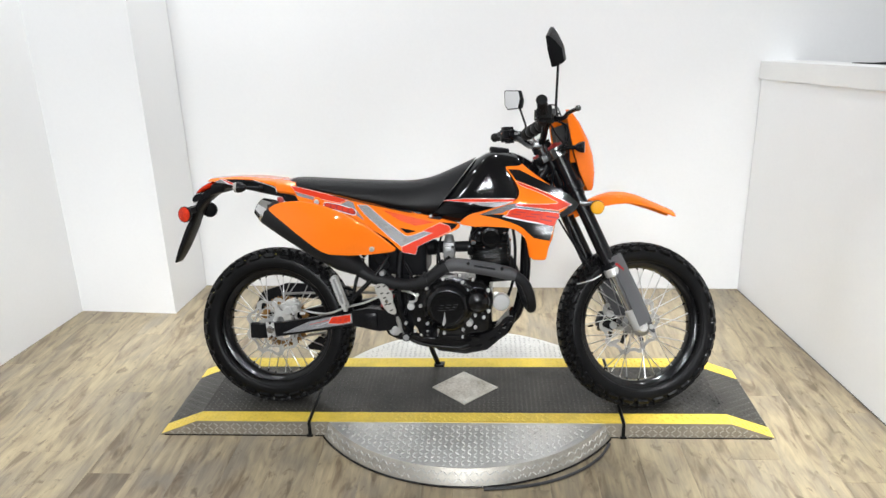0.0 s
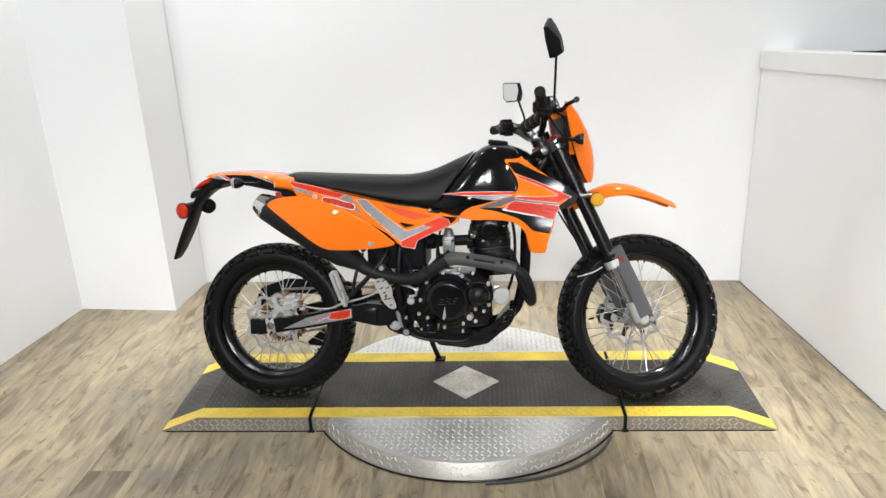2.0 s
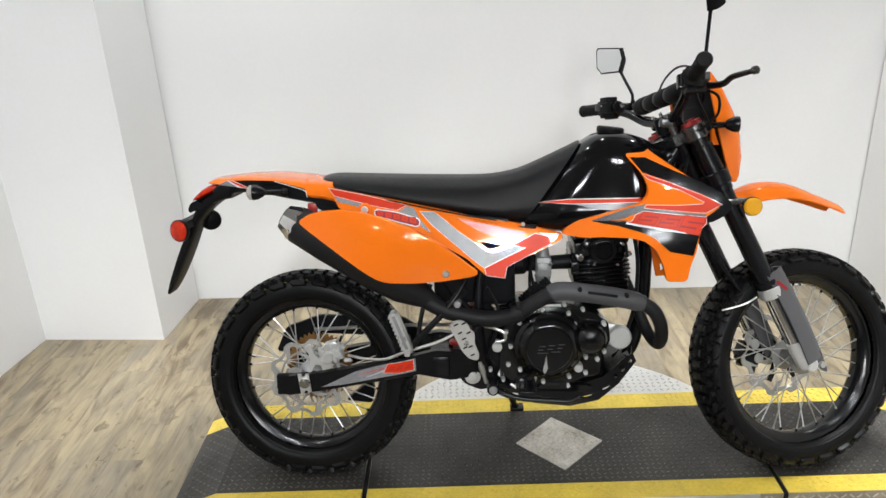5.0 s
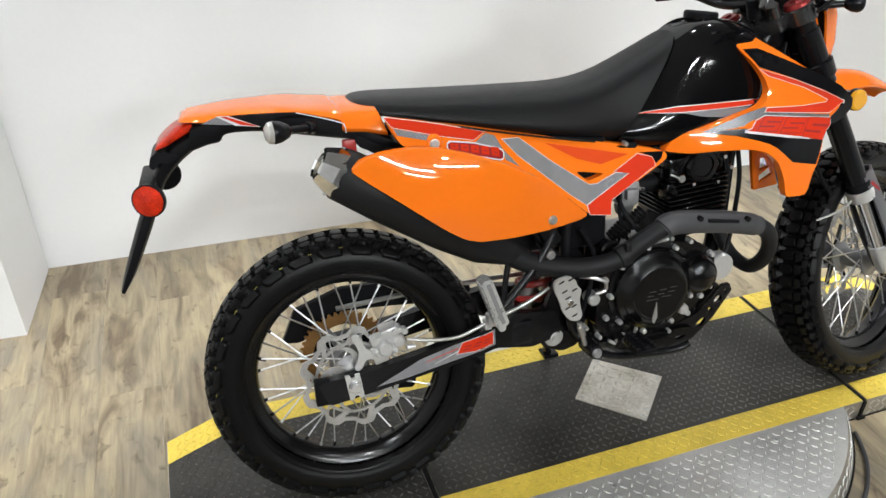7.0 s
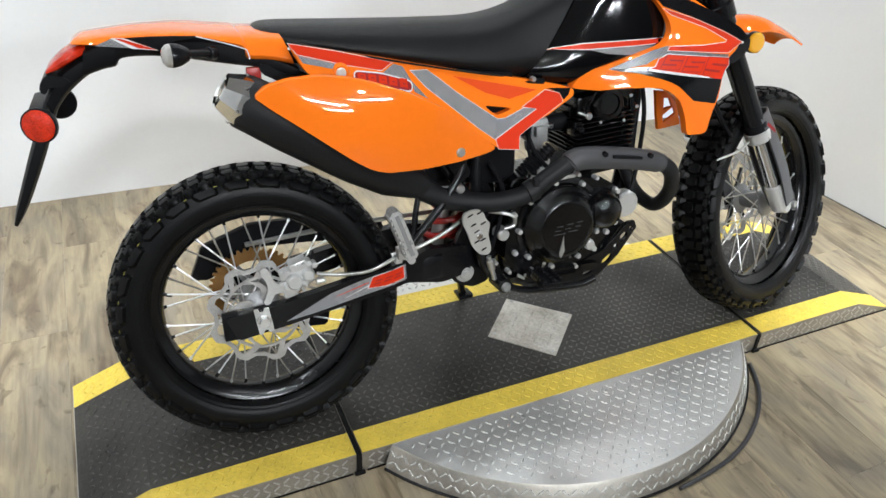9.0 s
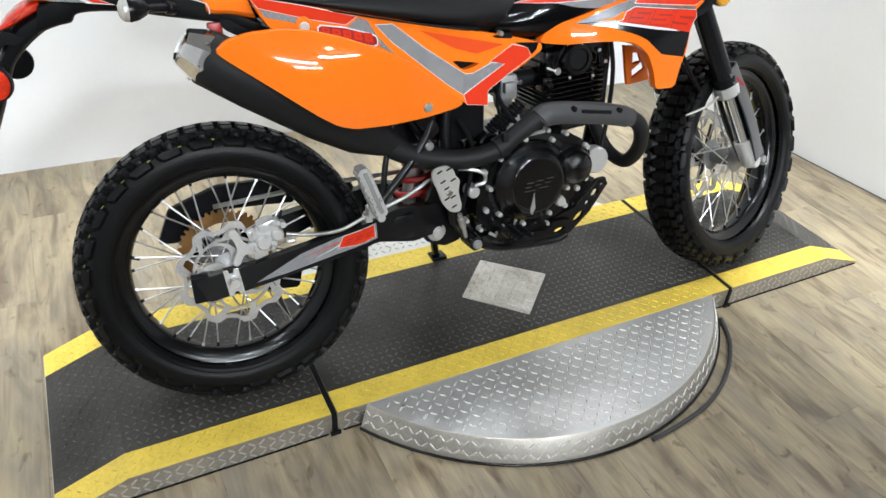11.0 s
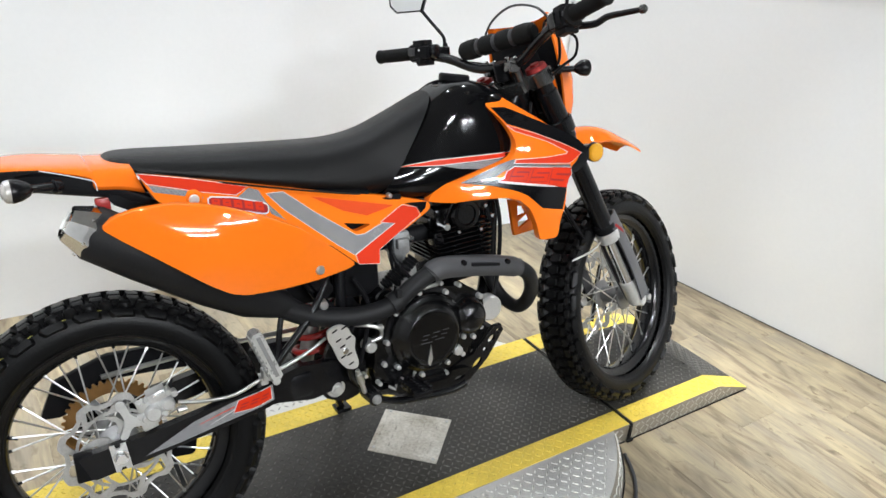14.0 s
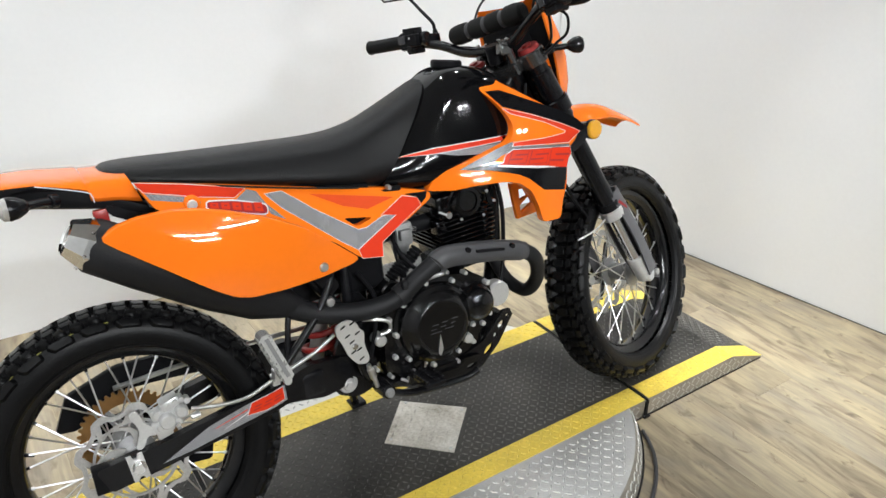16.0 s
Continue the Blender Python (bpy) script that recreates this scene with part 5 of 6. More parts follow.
SHROUD = [(0.1865, 0.9135), (0.21, 0.9265), (0.234, 0.9375), (0.2632, 0.9103), (0.2990, 0.8834), (0.3414, 0.8547), (0.3777, 0.8315), (0.4035, 0.8135), (0.4165, 0.7782), (0.3830, 0.7487), (0.3657, 0.7126), (0.3569, 0.6629), (0.3439, 0.6313), (0.3355, 0.5840), (0.2851, 0.5839), (0.2744, 0.6277), (0.2577, 0.6673), (0.2283, 0.6920), (0.1930, 0.6996), (0.1223, 0.7000), (0.0729, 0.6962), (0.0158, 0.7023), (0.0333, 0.7251), (0.0616, 0.7423), (0.1523, 0.7671), (0.2150, 0.7852), (0.2300, 0.7957), (0.2385, 0.8118), (0.2395, 0.8272), (0.2345, 0.8443), (0.2245, 0.8629), (0.2110, 0.8827), (0.1965, 0.8975)]
shroud = part("tank_shroud", panel(SHROUD, shroud_depth, 0.006, 3, (), 0.006), ORANGE, bike, "orange tank shroud with red and black stickers")
SBADGE = [(0.2252, 0.7711), (0.3829, 0.7545), (0.3829, 0.7374), (0.3556, 0.7091), (0.2793, 0.7190), (0.1833, 0.7357), (0.1811, 0.7414), (0.1954, 0.7454), (0.2044, 0.7616)]
for nm, outline, mt, edge in (("black_sticker", [(0.1985, 0.9055), (0.2389, 0.9040), (0.3006, 0.8741), (0.3719, 0.8421), (0.4203, 0.8153), (0.4490, 0.7872), (0.4447, 0.7684), (0.4255, 0.7531), (0.3992, 0.7410), (0.3793, 0.7380), (0.3818, 0.7532), (0.4288, 0.7833), (0.3723, 0.8110), (0.2955, 0.8428), (0.2265, 0.8677), (0.2165, 0.8812)], BLACKDECAL, 0), ("grey_sticker", [(0.2299, 0.7882), (0.1899, 0.7785), (0.1305, 0.7569), (0.0916, 0.7413), (0.1274, 0.7425), (0.1777, 0.7502), (0.1939, 0.7592), (0.2250, 0.7697), (0.3780, 0.7523), (0.3830, 0.7601), (0.2264, 0.7778)], DARKCARBON, 0), ("red_sticker", [(0.2259, 0.8637), (0.2950, 0.8409), (0.3719, 0.8090), (0.4222, 0.7841), (0.3801, 0.7640), (0.3036, 0.7710), (0.2264, 0.7778), (0.2323, 0.7853), (0.3143, 0.7836), (0.3738, 0.7865), (0.3785, 0.7915), (0.3228, 0.8211), (0.2426, 0.8502)], RED, 1), ("black_sticker", [(0.0945, 0.7415), (0.1274, 0.7440), (0.1821, 0.7450), (0.2712, 0.7278), (0.3640, 0.7100), (0.3595, 0.6908), (0.3490, 0.6540), (0.2910, 0.6645), (0.2724, 0.6813), (0.2537, 0.6983), (0.2340, 0.7090), (0.2114, 0.7172), (0.1615, 0.7310), (0.1247, 0.7360)], BLACKDECAL, 0), ("grey_sticker", SBADGE, WHITEDECAL, 0)):
    if edge:
        decal("white_line", grown(outline, 0.0012), shroud_depth, WHITEDECAL if mt is RED else GREYLINE, shroud, 0.0014)
    decal(nm, outline, shroud_depth, mt, shroud, {"black_sticker": 0.001, "grey_sticker": 0.0012, "red_sticker": 0.0019}[nm] if outline is not SBADGE else 0.002)
decal("badge_field", grown(SBADGE, -0.0014), shroud_depth, RED, shroud, 0.0022, 1)
for outline in ([(0.2069, 0.7388), (0.2248, 0.7684), (0.2661, 0.7641), (0.2500, 0.7356)], [(0.2589, 0.7318), (0.2752, 0.7617), (0.3203, 0.7580), (0.3048, 0.7278)], [(0.3103, 0.7186), (0.3281, 0.7585), (0.3816, 0.7518), (0.3609, 0.7084)]):
    a, b, c, d = (Vector((*p, 0)) for p in outline)
    at = lambda u, v: tuple((a.lerp(d, u)).lerp(b.lerp(c, u), v))[:2]
    decal("badge_edge", grown(outline, 0.0014), shroud_depth, DARKRED, shroud, 0.0024, 1)
    decal("badge_bar", outline, shroud_depth, RED, shroud, 0.0028, 1)
    for v, u0, u1 in ((0.28, 0.0, 0.75), (0.6, 0.25, 1.0)):
        decal("badge_line", [at(u0, v), at(u1, v), at(u1, v + 0.11), at(u0, v + 0.11)], shroud_depth, DARKRED, shroud, 0.0033, 1)
decal("badge_strip", [(0.1811, 0.7414), (0.3286, 0.7163), (0.3281, 0.7121), (0.1791, 0.7368)], shroud_depth, WHITEDECAL, shroud, 0.0026, 1)
# the shroud of the far side, seen past the forks
part("tank_shroud", panel(SHROUD, shroud_depth, 0.006, 3, (), 0.006), ORANGE, bike, "plain orange tank shroud of the far side", xf=Matrix.Diagonal((1, -1, 1, 1)))

# a slotted orange bracket inside the near shroud
part("shroud_bracket", panel([(0.262, 0.668), (0.28, 0.575), (0.342, 0.581), (0.332, 0.61), (0.31, 0.66)], lambda x, z: -0.1, 0.002, 1, [[(0.286, 0.65), (0.304, 0.648), (0.314, 0.625), (0.288, 0.62)], [(0.288, 0.608), (0.317, 0.627), (0.326, 0.608), (0.29, 0.588)]], 0.001), ORANGE, bike, "slotted orange bracket inside the shroud")

# tail
tail_bm = loft([(-0.59, 0.797, -0.612, 0.862, 0.118, 0.1), (-0.635, 0.809, -0.64, 0.863, 0.117, 0.097), (-0.676, 0.816, -0.679, 0.8655, 0.116, 0.093), (-0.683, 0.837, -0.687, 0.867, 0.115, 0.092), (-0.72, 0.851, -0.72, 0.87, 0.113, 0.088), (-0.76, 0.863, -0.76, 0.8745, 0.108, 0.084), (-0.8, 0.8615, -0.8, 0.878, 0.102, 0.08), (-0.83, 0.847, -0.83, 0.879, 0.099, 0.077), (-0.875, 0.851, -0.87, 0.879, 0.092, 0.07), (-0.95, 0.857, -0.948, 0.873, 0.07, 0.052), (-0.968, 0.858, -0.964, 0.869, 0.058, 0.042), (-0.975, 0.86, -0.972, 0.864, 0.048, 0.034)], 28, 3.6)
tail = part("rear_fender", tail_bm, ORANGE, bike, "orange tail section over the rear wheel")
ins = loft([(-0.58, 0.772, -0.585, 0.8, 0.105, 0.106), (-0.66, 0.798, -0.665, 0.838, 0.098, 0.1), (-0.69, 0.804, -0.695, 0.852, 0.098, 0.1), (-0.75, 0.816, -0.75, 0.864, 0.095, 0.098), (-0.79, 0.824, -0.79, 0.866, 0.088, 0.096), (-0.845, 0.832, -0.845, 0.866, 0.08, 0.092), (-0.893, 0.831, -0.893, 0.863, 0.074, 0.082), (-0.906, 0.817, -0.906, 0.862, 0.072, 0.078), (-0.93, 0.812, -0.93, 0.86, 0.068, 0.072), (-0.965, 0.8, -0.955, 0.85, 0.055, 0.06)], 24, 5)
under = part("tail_insert", ins, BLACKPLASTIC, bike, "black plastic under-tail")
def tail_side(x, z):
    return -0.1005 + 0.235 * max(0, -0.83 - x) - 0.1 * max(0, x + 0.83)


decal("tail_sticker", [(-0.934, 0.859), (-0.906, 0.8705), (-0.893, 0.8705), (-0.862, 0.853), (-0.873, 0.8535)], tail_side, CARBON, tail, 0.002)
decal("white_line", [(-0.907, 0.8715), (-0.886, 0.8715), (-0.83, 0.8478), (-0.874, 0.8525)], tail_side, WHITEDECAL, tail, 0.0024)
decal("tail_stripe", [(-0.8985, 0.8705), (-0.8895, 0.8705), (-0.833, 0.849), (-0.864, 0.8535)], tail_side, RED, tail, 0.003)
decal("tail_panel", [(-0.8845, 0.8715), (-0.84, 0.8725), (-0.8, 0.8715), (-0.7645, 0.8695), (-0.7645, 0.866), (-0.8, 0.8625), (-0.8295, 0.8478)], tail_side, BLACKPLASTIC, tail, 0.0024)
part("white_edge", tube([(-0.7645, -0.1115, 0.8685), (-0.72, -0.114, 0.855), (-0.685, -0.1155, 0.8425), (-0.678, -0.1165, 0.836), (-0.676, -0.117, 0.822)], 0.0011, 6), WHITEDECAL, tail, "thin white line along the orange edge")
part("tail_light", loft([(-0.955, 0.838, -0.95, 0.859, 0.05, 0.045), (-0.982, 0.825, -0.976, 0.853, 0.06, 0.055), (-1.006, 0.814, -1.0, 0.839, 0.06, 0.055), (-1.024, 0.81, -1.021, 0.82, 0.05, 0.045)], 20, 3), REDLENS, bike, "red tail light lens")


def slab_path(rows, seg=16):
    """A flat tapering arm: rows of x, z, half thickness, half width."""
    ctr = spline([Vector((r[0], r[1], 0)) for r in rows], 6)
    oth = spline([Vector((r[2], r[3], 0)) for r in rows], 6)
    rings = []
    for i, (c, o) in enumerate(zip(ctr, oth)):
        d = (ctr[min(i + 1, len(ctr) - 1)] - ctr[max(i - 1, 0)]).normalized()
        nx, nz = -d.y, d.x
        ring = []
        for k in range(seg):
            th = 2 * math.pi * k / seg
            cu, su = math.cos(th), math.sin(th)
            a = math.copysign(abs(cu) ** 0.6, cu) * o.y
            b = math.copysign(abs(su) ** 0.6, su) * o.x
            ring.append((c.x + nx * b, a, c.y + nz * b))
        rings.append(ring)
    return skin(rings)


mud = part("plate_holder", slab_path([(-0.92, 0.838, 0.014, 0.05), (-0.985, 0.803, 0.019, 0.048), (-1.025, 0.757, 0.014, 0.042), (-1.046, 0.713, 0.013, 0.044), (-1.069, 0.665, 0.014, 0.05), (-1.1, 0.6, 0.012, 0.048), (-1.119, 0.562, 0.0095, 0.042), (-1.134, 0.533, 0.005, 0.034)]), BLACKPLASTIC, bike, "black plastic mudguard and plate holder")
part("light_bracket", bar_outline([(-0.985, 0.8), (-1.02, 0.812), (-1.035, 0.8), (-1.04, 0.782), (-1.03, 0.776), (-1.022, 0.79), (-1.0, 0.785)], -0.05, 0.05, 0.003), BLACKPLASTIC, mud)
part("reflector_arm", box((-1.062, -0.108, 0.735), (-1.03, 0.068, 0.76), 0.006), BLACKPLASTIC, mud)
for s in (-1, 1):
    at, aim = Vector((-1.042, -0.108, 0.738) if s < 0 else (-1.02, 0.068, 0.733)), Vector((-0.35, s * 1.0, 0.05)).normalized()
    back = part("reflector_back", revolve([(0.02, -0.006), (0.029, -0.002), (0.031, 0.004), (0.031, 0.01), (0.028, 0.011)], at, at + aim, 28), BLACKPLASTIC, mud)
    part("reflector", revolve([(0.028, 0.006), (0.028, 0.011), (0.024, 0.014), (0.0, 0.0155)], at, at + aim, 28), REDLENS, mud, "round red side reflector")


def signal(base, tipp, aim, dome=1.0, name="turn_signal"):
    """An indicator on a stalk: black bullet housing with a clear lens at aim's end."""
    base, tipp, aim = Vector(base), Vector(tipp), Vector(aim).normalized()
    ob = part(name, joined(tube([base, base.lerp(tipp, 0.5), tipp], (0.009, 0.007), 10), rod(base, base.lerp(tipp, 0.18), 0.013, seg=14, edge=0.002), revolve([(0.004, -0.026), (0.012, -0.02), (0.019, -0.006), (0.021, 0.006), (0.02, 0.0105)], tipp, tipp + aim, 22)), BLACKPAINT, bike, "black indicator on a short stalk")
    part("lens", revolve([(0.0205, 0.0095), (0.019, 0.0095 + 0.008 * dome), (0.012, 0.0095 + 0.014 * dome), (0.0, 0.0095 + 0.0165 * dome)], tipp, tipp + aim, 22), CLEAR, ob, "clear indicator lens")
    return ob


signal((-0.735, -0.1, 0.836), (-0.805, -0.155, 0.846), (-1, -0.12, 0.02))
signal((-0.735, 0.1, 0.822), (-0.805, 0.155, 0.822), (-1, 0.12, 0.02))
part("tail_underside", bar_outline([(-0.58, 0.79), (-0.66, 0.81), (-0.655, 0.79), (-0.6, 0.76), (-0.55, 0.74), (-0.54, 0.77)], -0.1, 0.1, 0.004), BLACKPLASTIC, bike, "black inner rear fender")
part("inner_mudguard", slab_path([(-0.36, 0.56, 0.006, 0.055), (-0.40, 0.62, 0.006, 0.06), (-0.47, 0.69, 0.006, 0.06), (-0.56, 0.75, 0.006, 0.06)]), BLACKPLASTIC, bike, "black inner mudguard")
# orange-red block, with its shade put into a darker red
part("helmet_lock", box((-0.682, -0.098, 0.775), (-0.655, -0.083, 0.803), 0.004), REDSPRING, bike)

# foot controls
pp = part("passenger_footrest", joined(bar_outline([(-0.456, 0.519), (-0.433, 0.525), (-0.395, 0.416), (-0.418, 0.41)], -0.232, -0.2, 0.004)), SILVER, bike, "folded alloy passenger footrest")
part("groove", bar_outline([(-0.445, 0.513), (-0.437, 0.515), (-0.405, 0.422), (-0.413, 0.42)], -0.2345, -0.231, 0.0, 1), DULL, pp)
for k in range(9):
    for s in (-1, 1):
        c = Vector((-0.443 + 0.0039 * k + s * 0.0115, -0.216, 0.511 - 0.0112 * k + s * 0.003))
        part("peg_rib", box(c - Vector((0.0018, 0.0145, 0.0034)), c + Vector((0.0018, 0.0145, 0.0034)), 0.001, 1), SILVER, pp)
part("footrest_hinge", joined(rod((-0.409, -0.225, 0.406), (-0.409, -0.165, 0.406), 0.0085, seg=14), box((-0.426, -0.19, 0.392), (-0.398, -0.165, 0.418), 0.004)), SILVER, bike)
HEEL_TILT = Matrix(((1, 0, 0, 0), (0, 1, -0.21, 0.0945), (0, 0, 1, 0), (0, 0, 0, 1)))
hp = part("heel_guard", bar_outline([(-0.2921, 0.4888), (-0.2617, 0.4976), (-0.2425, 0.4843), (-0.2372, 0.4676), (-0.2244, 0.4561), (-0.2272, 0.428), (-0.2139, 0.3869), (-0.2192, 0.3712), (-0.2438, 0.3778), (-0.2638, 0.4058), (-0.2771, 0.4415), (-0.2888, 0.4623)], -0.214, -0.207, 0.002, 3), SILVER, bike, "bright pierced heel guard plate", xf=HEEL_TILT)
for x, z in ((-0.275, 0.483), (-0.254, 0.487), (-0.265, 0.458), (-0.242, 0.459), (-0.255, 0.440), (-0.252, 0.413), (-0.238, 0.416), (-0.233, 0.390)):
    part("slot", box((x - 0.0065, -0.2152, z - 0.0022), (x + 0.0065, -0.213, z + 0.0022), 0.001, 1, Matrix.Translation((x, 0, z)) @ Matrix.Rotation(radians(-28), 4, "Y") @ Matrix.Translation((-x, 0, -z))), BLACKPLASTIC, hp, xf=HEEL_TILT)
part("heel_bolt", rod((-0.249, -0.19, 0.428), (-0.249, -0.216, 0.428), 0.009, 0.007, 12, 0.002), CHROME, hp)
part("guard_stay", tube([(-0.24, -0.2, 0.445), (-0.22, -0.18, 0.46), (-0.2, -0.14, 0.47)], 0.006, 8), BLACKPAINT, bike)
part("master_cylinder", joined(rod((-0.214, -0.186, 0.362), (-0.197, -0.184, 0.3), 0.0055, 0.0055, 12, 0.001), rod((-0.211, -0.186, 0.352), (-0.204, -0.185, 0.325), 0.0085, 0.008, 12, 0.002)), STEEL, bike, "rear brake push rod")
part("frame_bolt", rod((-0.165, -0.13, 0.395), (-0.165, -0.165, 0.395), 0.016, 0.014, 16, 0.003), SILVER, bike, "bright engine mounting bolt")
part("breather_hose", tube([(-0.2, -0.15, 0.455), (-0.17, -0.165, 0.452), (-0.145, -0.17, 0.44), (-0.145, -0.17, 0.42), (-0.17, -0.17, 0.415)], 0.0045, 8), STEEL, bike, "light grey breather hose")
pedal = part("brake_pedal", joined(tube([(-0.18, -0.19, 0.287), (-0.14, -0.195, 0.268), (-0.09, -0.197, 0.257), (0.02, -0.2, 0.25), (0.06, -0.205, 0.262)], 0.0085, 10), rod((-0.179, -0.15, 0.287), (-0.179, -0.206, 0.287), 0.0185, 0.017, 18, 0.003)), BLACKPAINT, bike, "black rear brake pedal")
part("pedal_bolt", rod((-0.179, -0.203, 0.287), (-0.179, -0.213, 0.287), 0.012, 0.0105, 12, 0.002), DULL, pedal)
fp = part("footrest", joined(box((-0.112, -0.262, 0.292), (-0.062, -0.182, 0.306), 0.004), box((-0.115, -0.19, 0.272), (-0.085, -0.14, 0.304), 0.004)), BLACKPAINT, bike, "black serrated rider footrest")
for k in range(6):
    for x in (-0.109, -0.088, -0.067):
        part("tooth", box((x - 0.003, -0.26 + 0.0135 * k, 0.305), (x + 0.004, -0.253 + 0.0135 * k, 0.313), 0.001, 1), BLACKPAINT, fp)
part("hinge_spring", tube([(-0.116, -0.178, 0.289), (-0.106, -0.183, 0.3), (-0.098, -0.178, 0.307)], 0.0042, 8), STEEL, fp, "bright hinge spring")
stand = part("side_stand", joined(tube([(-0.15, 0.12, 0.24), (-0.13, 0.17, 0.14), (-0.105, 0.215, 0.05), (-0.1, 0.222, 0.048)], 0.011, 10), box((-0.12, 0.20, 0.03), (-0.075, 0.245, 0.045), 0.004, 2)), BLACKPAINT, bike, "black side stand")

# fork and front end, turned a little to the left
UP = Vector((-math.sin(radians(20.5)), 0, math.cos(radians(20.5))))
FWD = Vector((math.cos(radians(20.5)), 0, math.sin(radians(20.5))))


def leg(p, y):
    """A place on a fork leg: p metres below the top, at the side y."""
    q = Vector((FW[0] - 0.022, 0, FW[1] + 0.004)) + UP * (0.735 - p)
    return Vector((q.x, y, q.z))


# the fork stands a little steeper across than the wheel
FORKX = Matrix.Translation((0.677, -0.136, 0.32)) @ Matrix.Rotation(radians(-4), 4, "X") @ Matrix.Translation((-0.69, 0.12, -0.32)) @ FRONT
fork = part("fork", joined(*[rod(leg(0.012, y), leg(0.5, y), 0.0255, 0.0265, 24) for y in (-0.09, 0.09)], *[rod(leg(0.06, y), leg(0.2, y), 0.029, 0.029, 24, 0.003) for y in (-0.09, 0.09)]), BLACKPAINT, bike, "black telescopic fork tubes", xf=FORKX)
for y in (-0.09, 0.09):
    low = part("fork_stanchion", rod(leg(0.49, y), leg(0.7, y), 0.0205, seg=22), CHROME, fork, "bright lower fork stanchion", xf=FORKX)
    part("dust_seal", rod(leg(0.47, y), leg(0.505, y), 0.03, 0.028, 22, 0.003), BLACKPLASTIC, fork, xf=FORKX)
    part("fork_foot", joined(rod(leg(0.66, y), leg(0.745, y), 0.024, 0.022, 20, 0.005), rod(leg(0.735, y) + Vector((0.01, -0.018, 0)), leg(0.735, y) + Vector((0.01, 0.018, 0)), 0.021, 0.021, 18, 0.004)), SILVER, fork, "cast alloy fork foot", xf=FORKX)
    part("fork_cap", joined(rod(leg(-0.011, y), leg(0.004, y), 0.027, 0.029, 24, 0.002), rod(leg(-0.017, y), leg(-0.009, y), 0.013, 0.014, 6, 0.001)), ORANGERED, fork, "red anodised fork cap", xf=FORKX)
    part("guard_clamp", rod(leg(0.492, y), leg(0.522, y), 0.0325, 0.0325, 22, 0.003), SILVER, fork, "bright fork guard clamp", xf=FORKX)
part("axle", rod((FW[0], -0.125, FW[1]), (FW[0], 0.125, FW[1]), 0.009, seg=14), STEEL, fork, xf=FRONT)


def guard_leg(y):
    """A fork guard: a shallow channel in front of the leg."""
    rings = []
    fwd = FWD
    for k in range(9):
        u = k / 8
        c = leg(0.455 + 0.275 * u, y)
        w = 0.03 + 0.012 * math.sin(math.pi * u)
        ring = []
        for a, d in ((-1, -0.01), (-1, 0.03), (-0.6, 0.05), (0.6, 0.05), (1, 0.03), (1, -0.01), (0.86, -0.01), (0.86, 0.028), (0.5, 0.045), (-0.5, 0.045), (-0.86, 0.028), (-0.86, -0.01)):
            ring.append(c + Vector((0, a * w * 0.85, 0)) + fwd * (d * 0.98 + 0.003))
        rings.append(ring)
    return skin(rings)


for y in (-0.09, 0.09):
    gd = part("fork_guard", guard_leg(y), FORKGUARD, fork, "grey plastic fork guard", xf=FORKX)
    if y < 0:
        bm = bmesh.new()
        bm.faces.new([bm.verts.new(leg(0.455 + 0.275 * u, y) + Vector((0, -0.85 * (0.03 + 0.012 * math.sin(math.pi * u)) - 0.0008, 0)) + FWD * d) for u, d in ((0.1, 0.006), (0.09, 0.016), (0.2, 0.03), (0.23, 0.026))])
        part("guard_sticker", bm, DARKRED, gd, "small dark red sticker", smooth=0, xf=FORKX)
part("guard_tail", bar_outline([(0.7, 0.37), (0.722, 0.362), (0.746, 0.302), (0.735, 0.3), (0.7, 0.335)], -0.14, -0.128, 0.002), FORKGUARD, fork, "pointed grey foot of the fork guard")
part("hose_guide", tube([(0.545, -0.13, 0.517), (0.51, -0.132, 0.497), (0.455, -0.122, 0.478)], 0.0028, 8), SILVER, fork, "thin silver hose guide")
for nm, z, y in (("upper_clamp", 0.02, 0), ("lower_clamp", 0.16, 0)):
    c = leg(z, 0)
    m = Matrix.Translation(c) @ Matrix.Rotation(radians(-20.5), 4, "Y")
    part(nm, joined(box((-0.06, -0.075, -0.016), (0.025, 0.075, 0.016), 0.008, 2, m), *[rod(leg(z - 0.02, s * 0.09), leg(z + 0.02, s * 0.09), 0.036, 0.035, 24, 0.003) for s in (-1, 1)]), BLACKPAINT if nm == "lower_clamp" else DARKSTEEL, fork, "fork clamp", xf=FORKX)
amb = part("fork_reflector", joined(rod((0.524, -0.105, 0.765), (0.524, -0.118, 0.765), 0.026, 0.026, 26, 0.002)), BLACKPLASTIC, fork, "round amber fork reflector")
part("amber_lens", revolve([(0.0245, 0), (0.0245, 0.006), (0.02, 0.01), (0.0, 0.011)], (0.524, -0.117, 0.765), (0.56, -1, 0.765), 26), AMBER, amb, "amber reflector lens")
part("reflector_bracket", box((0.46, -0.112, 0.77), (0.52, -0.09, 0.786), 0.003), DARKSTEEL, fork)
part("brake_hose", tube([(0.415, -0.05, 0.74), (0.43, -0.085, 0.66), (0.47, -0.1, 0.58), (0.515, -0.1, 0.52), (0.55, -0.07, 0.48)], 0.005, 8), BLACKPLASTIC, fork, "black front brake hose")
front_cal = caliper(FRONT @ pose(0.62, 0.08, 0.32, 0, 60, 180), bike, BLACKPAINT, "black front brake caliper")
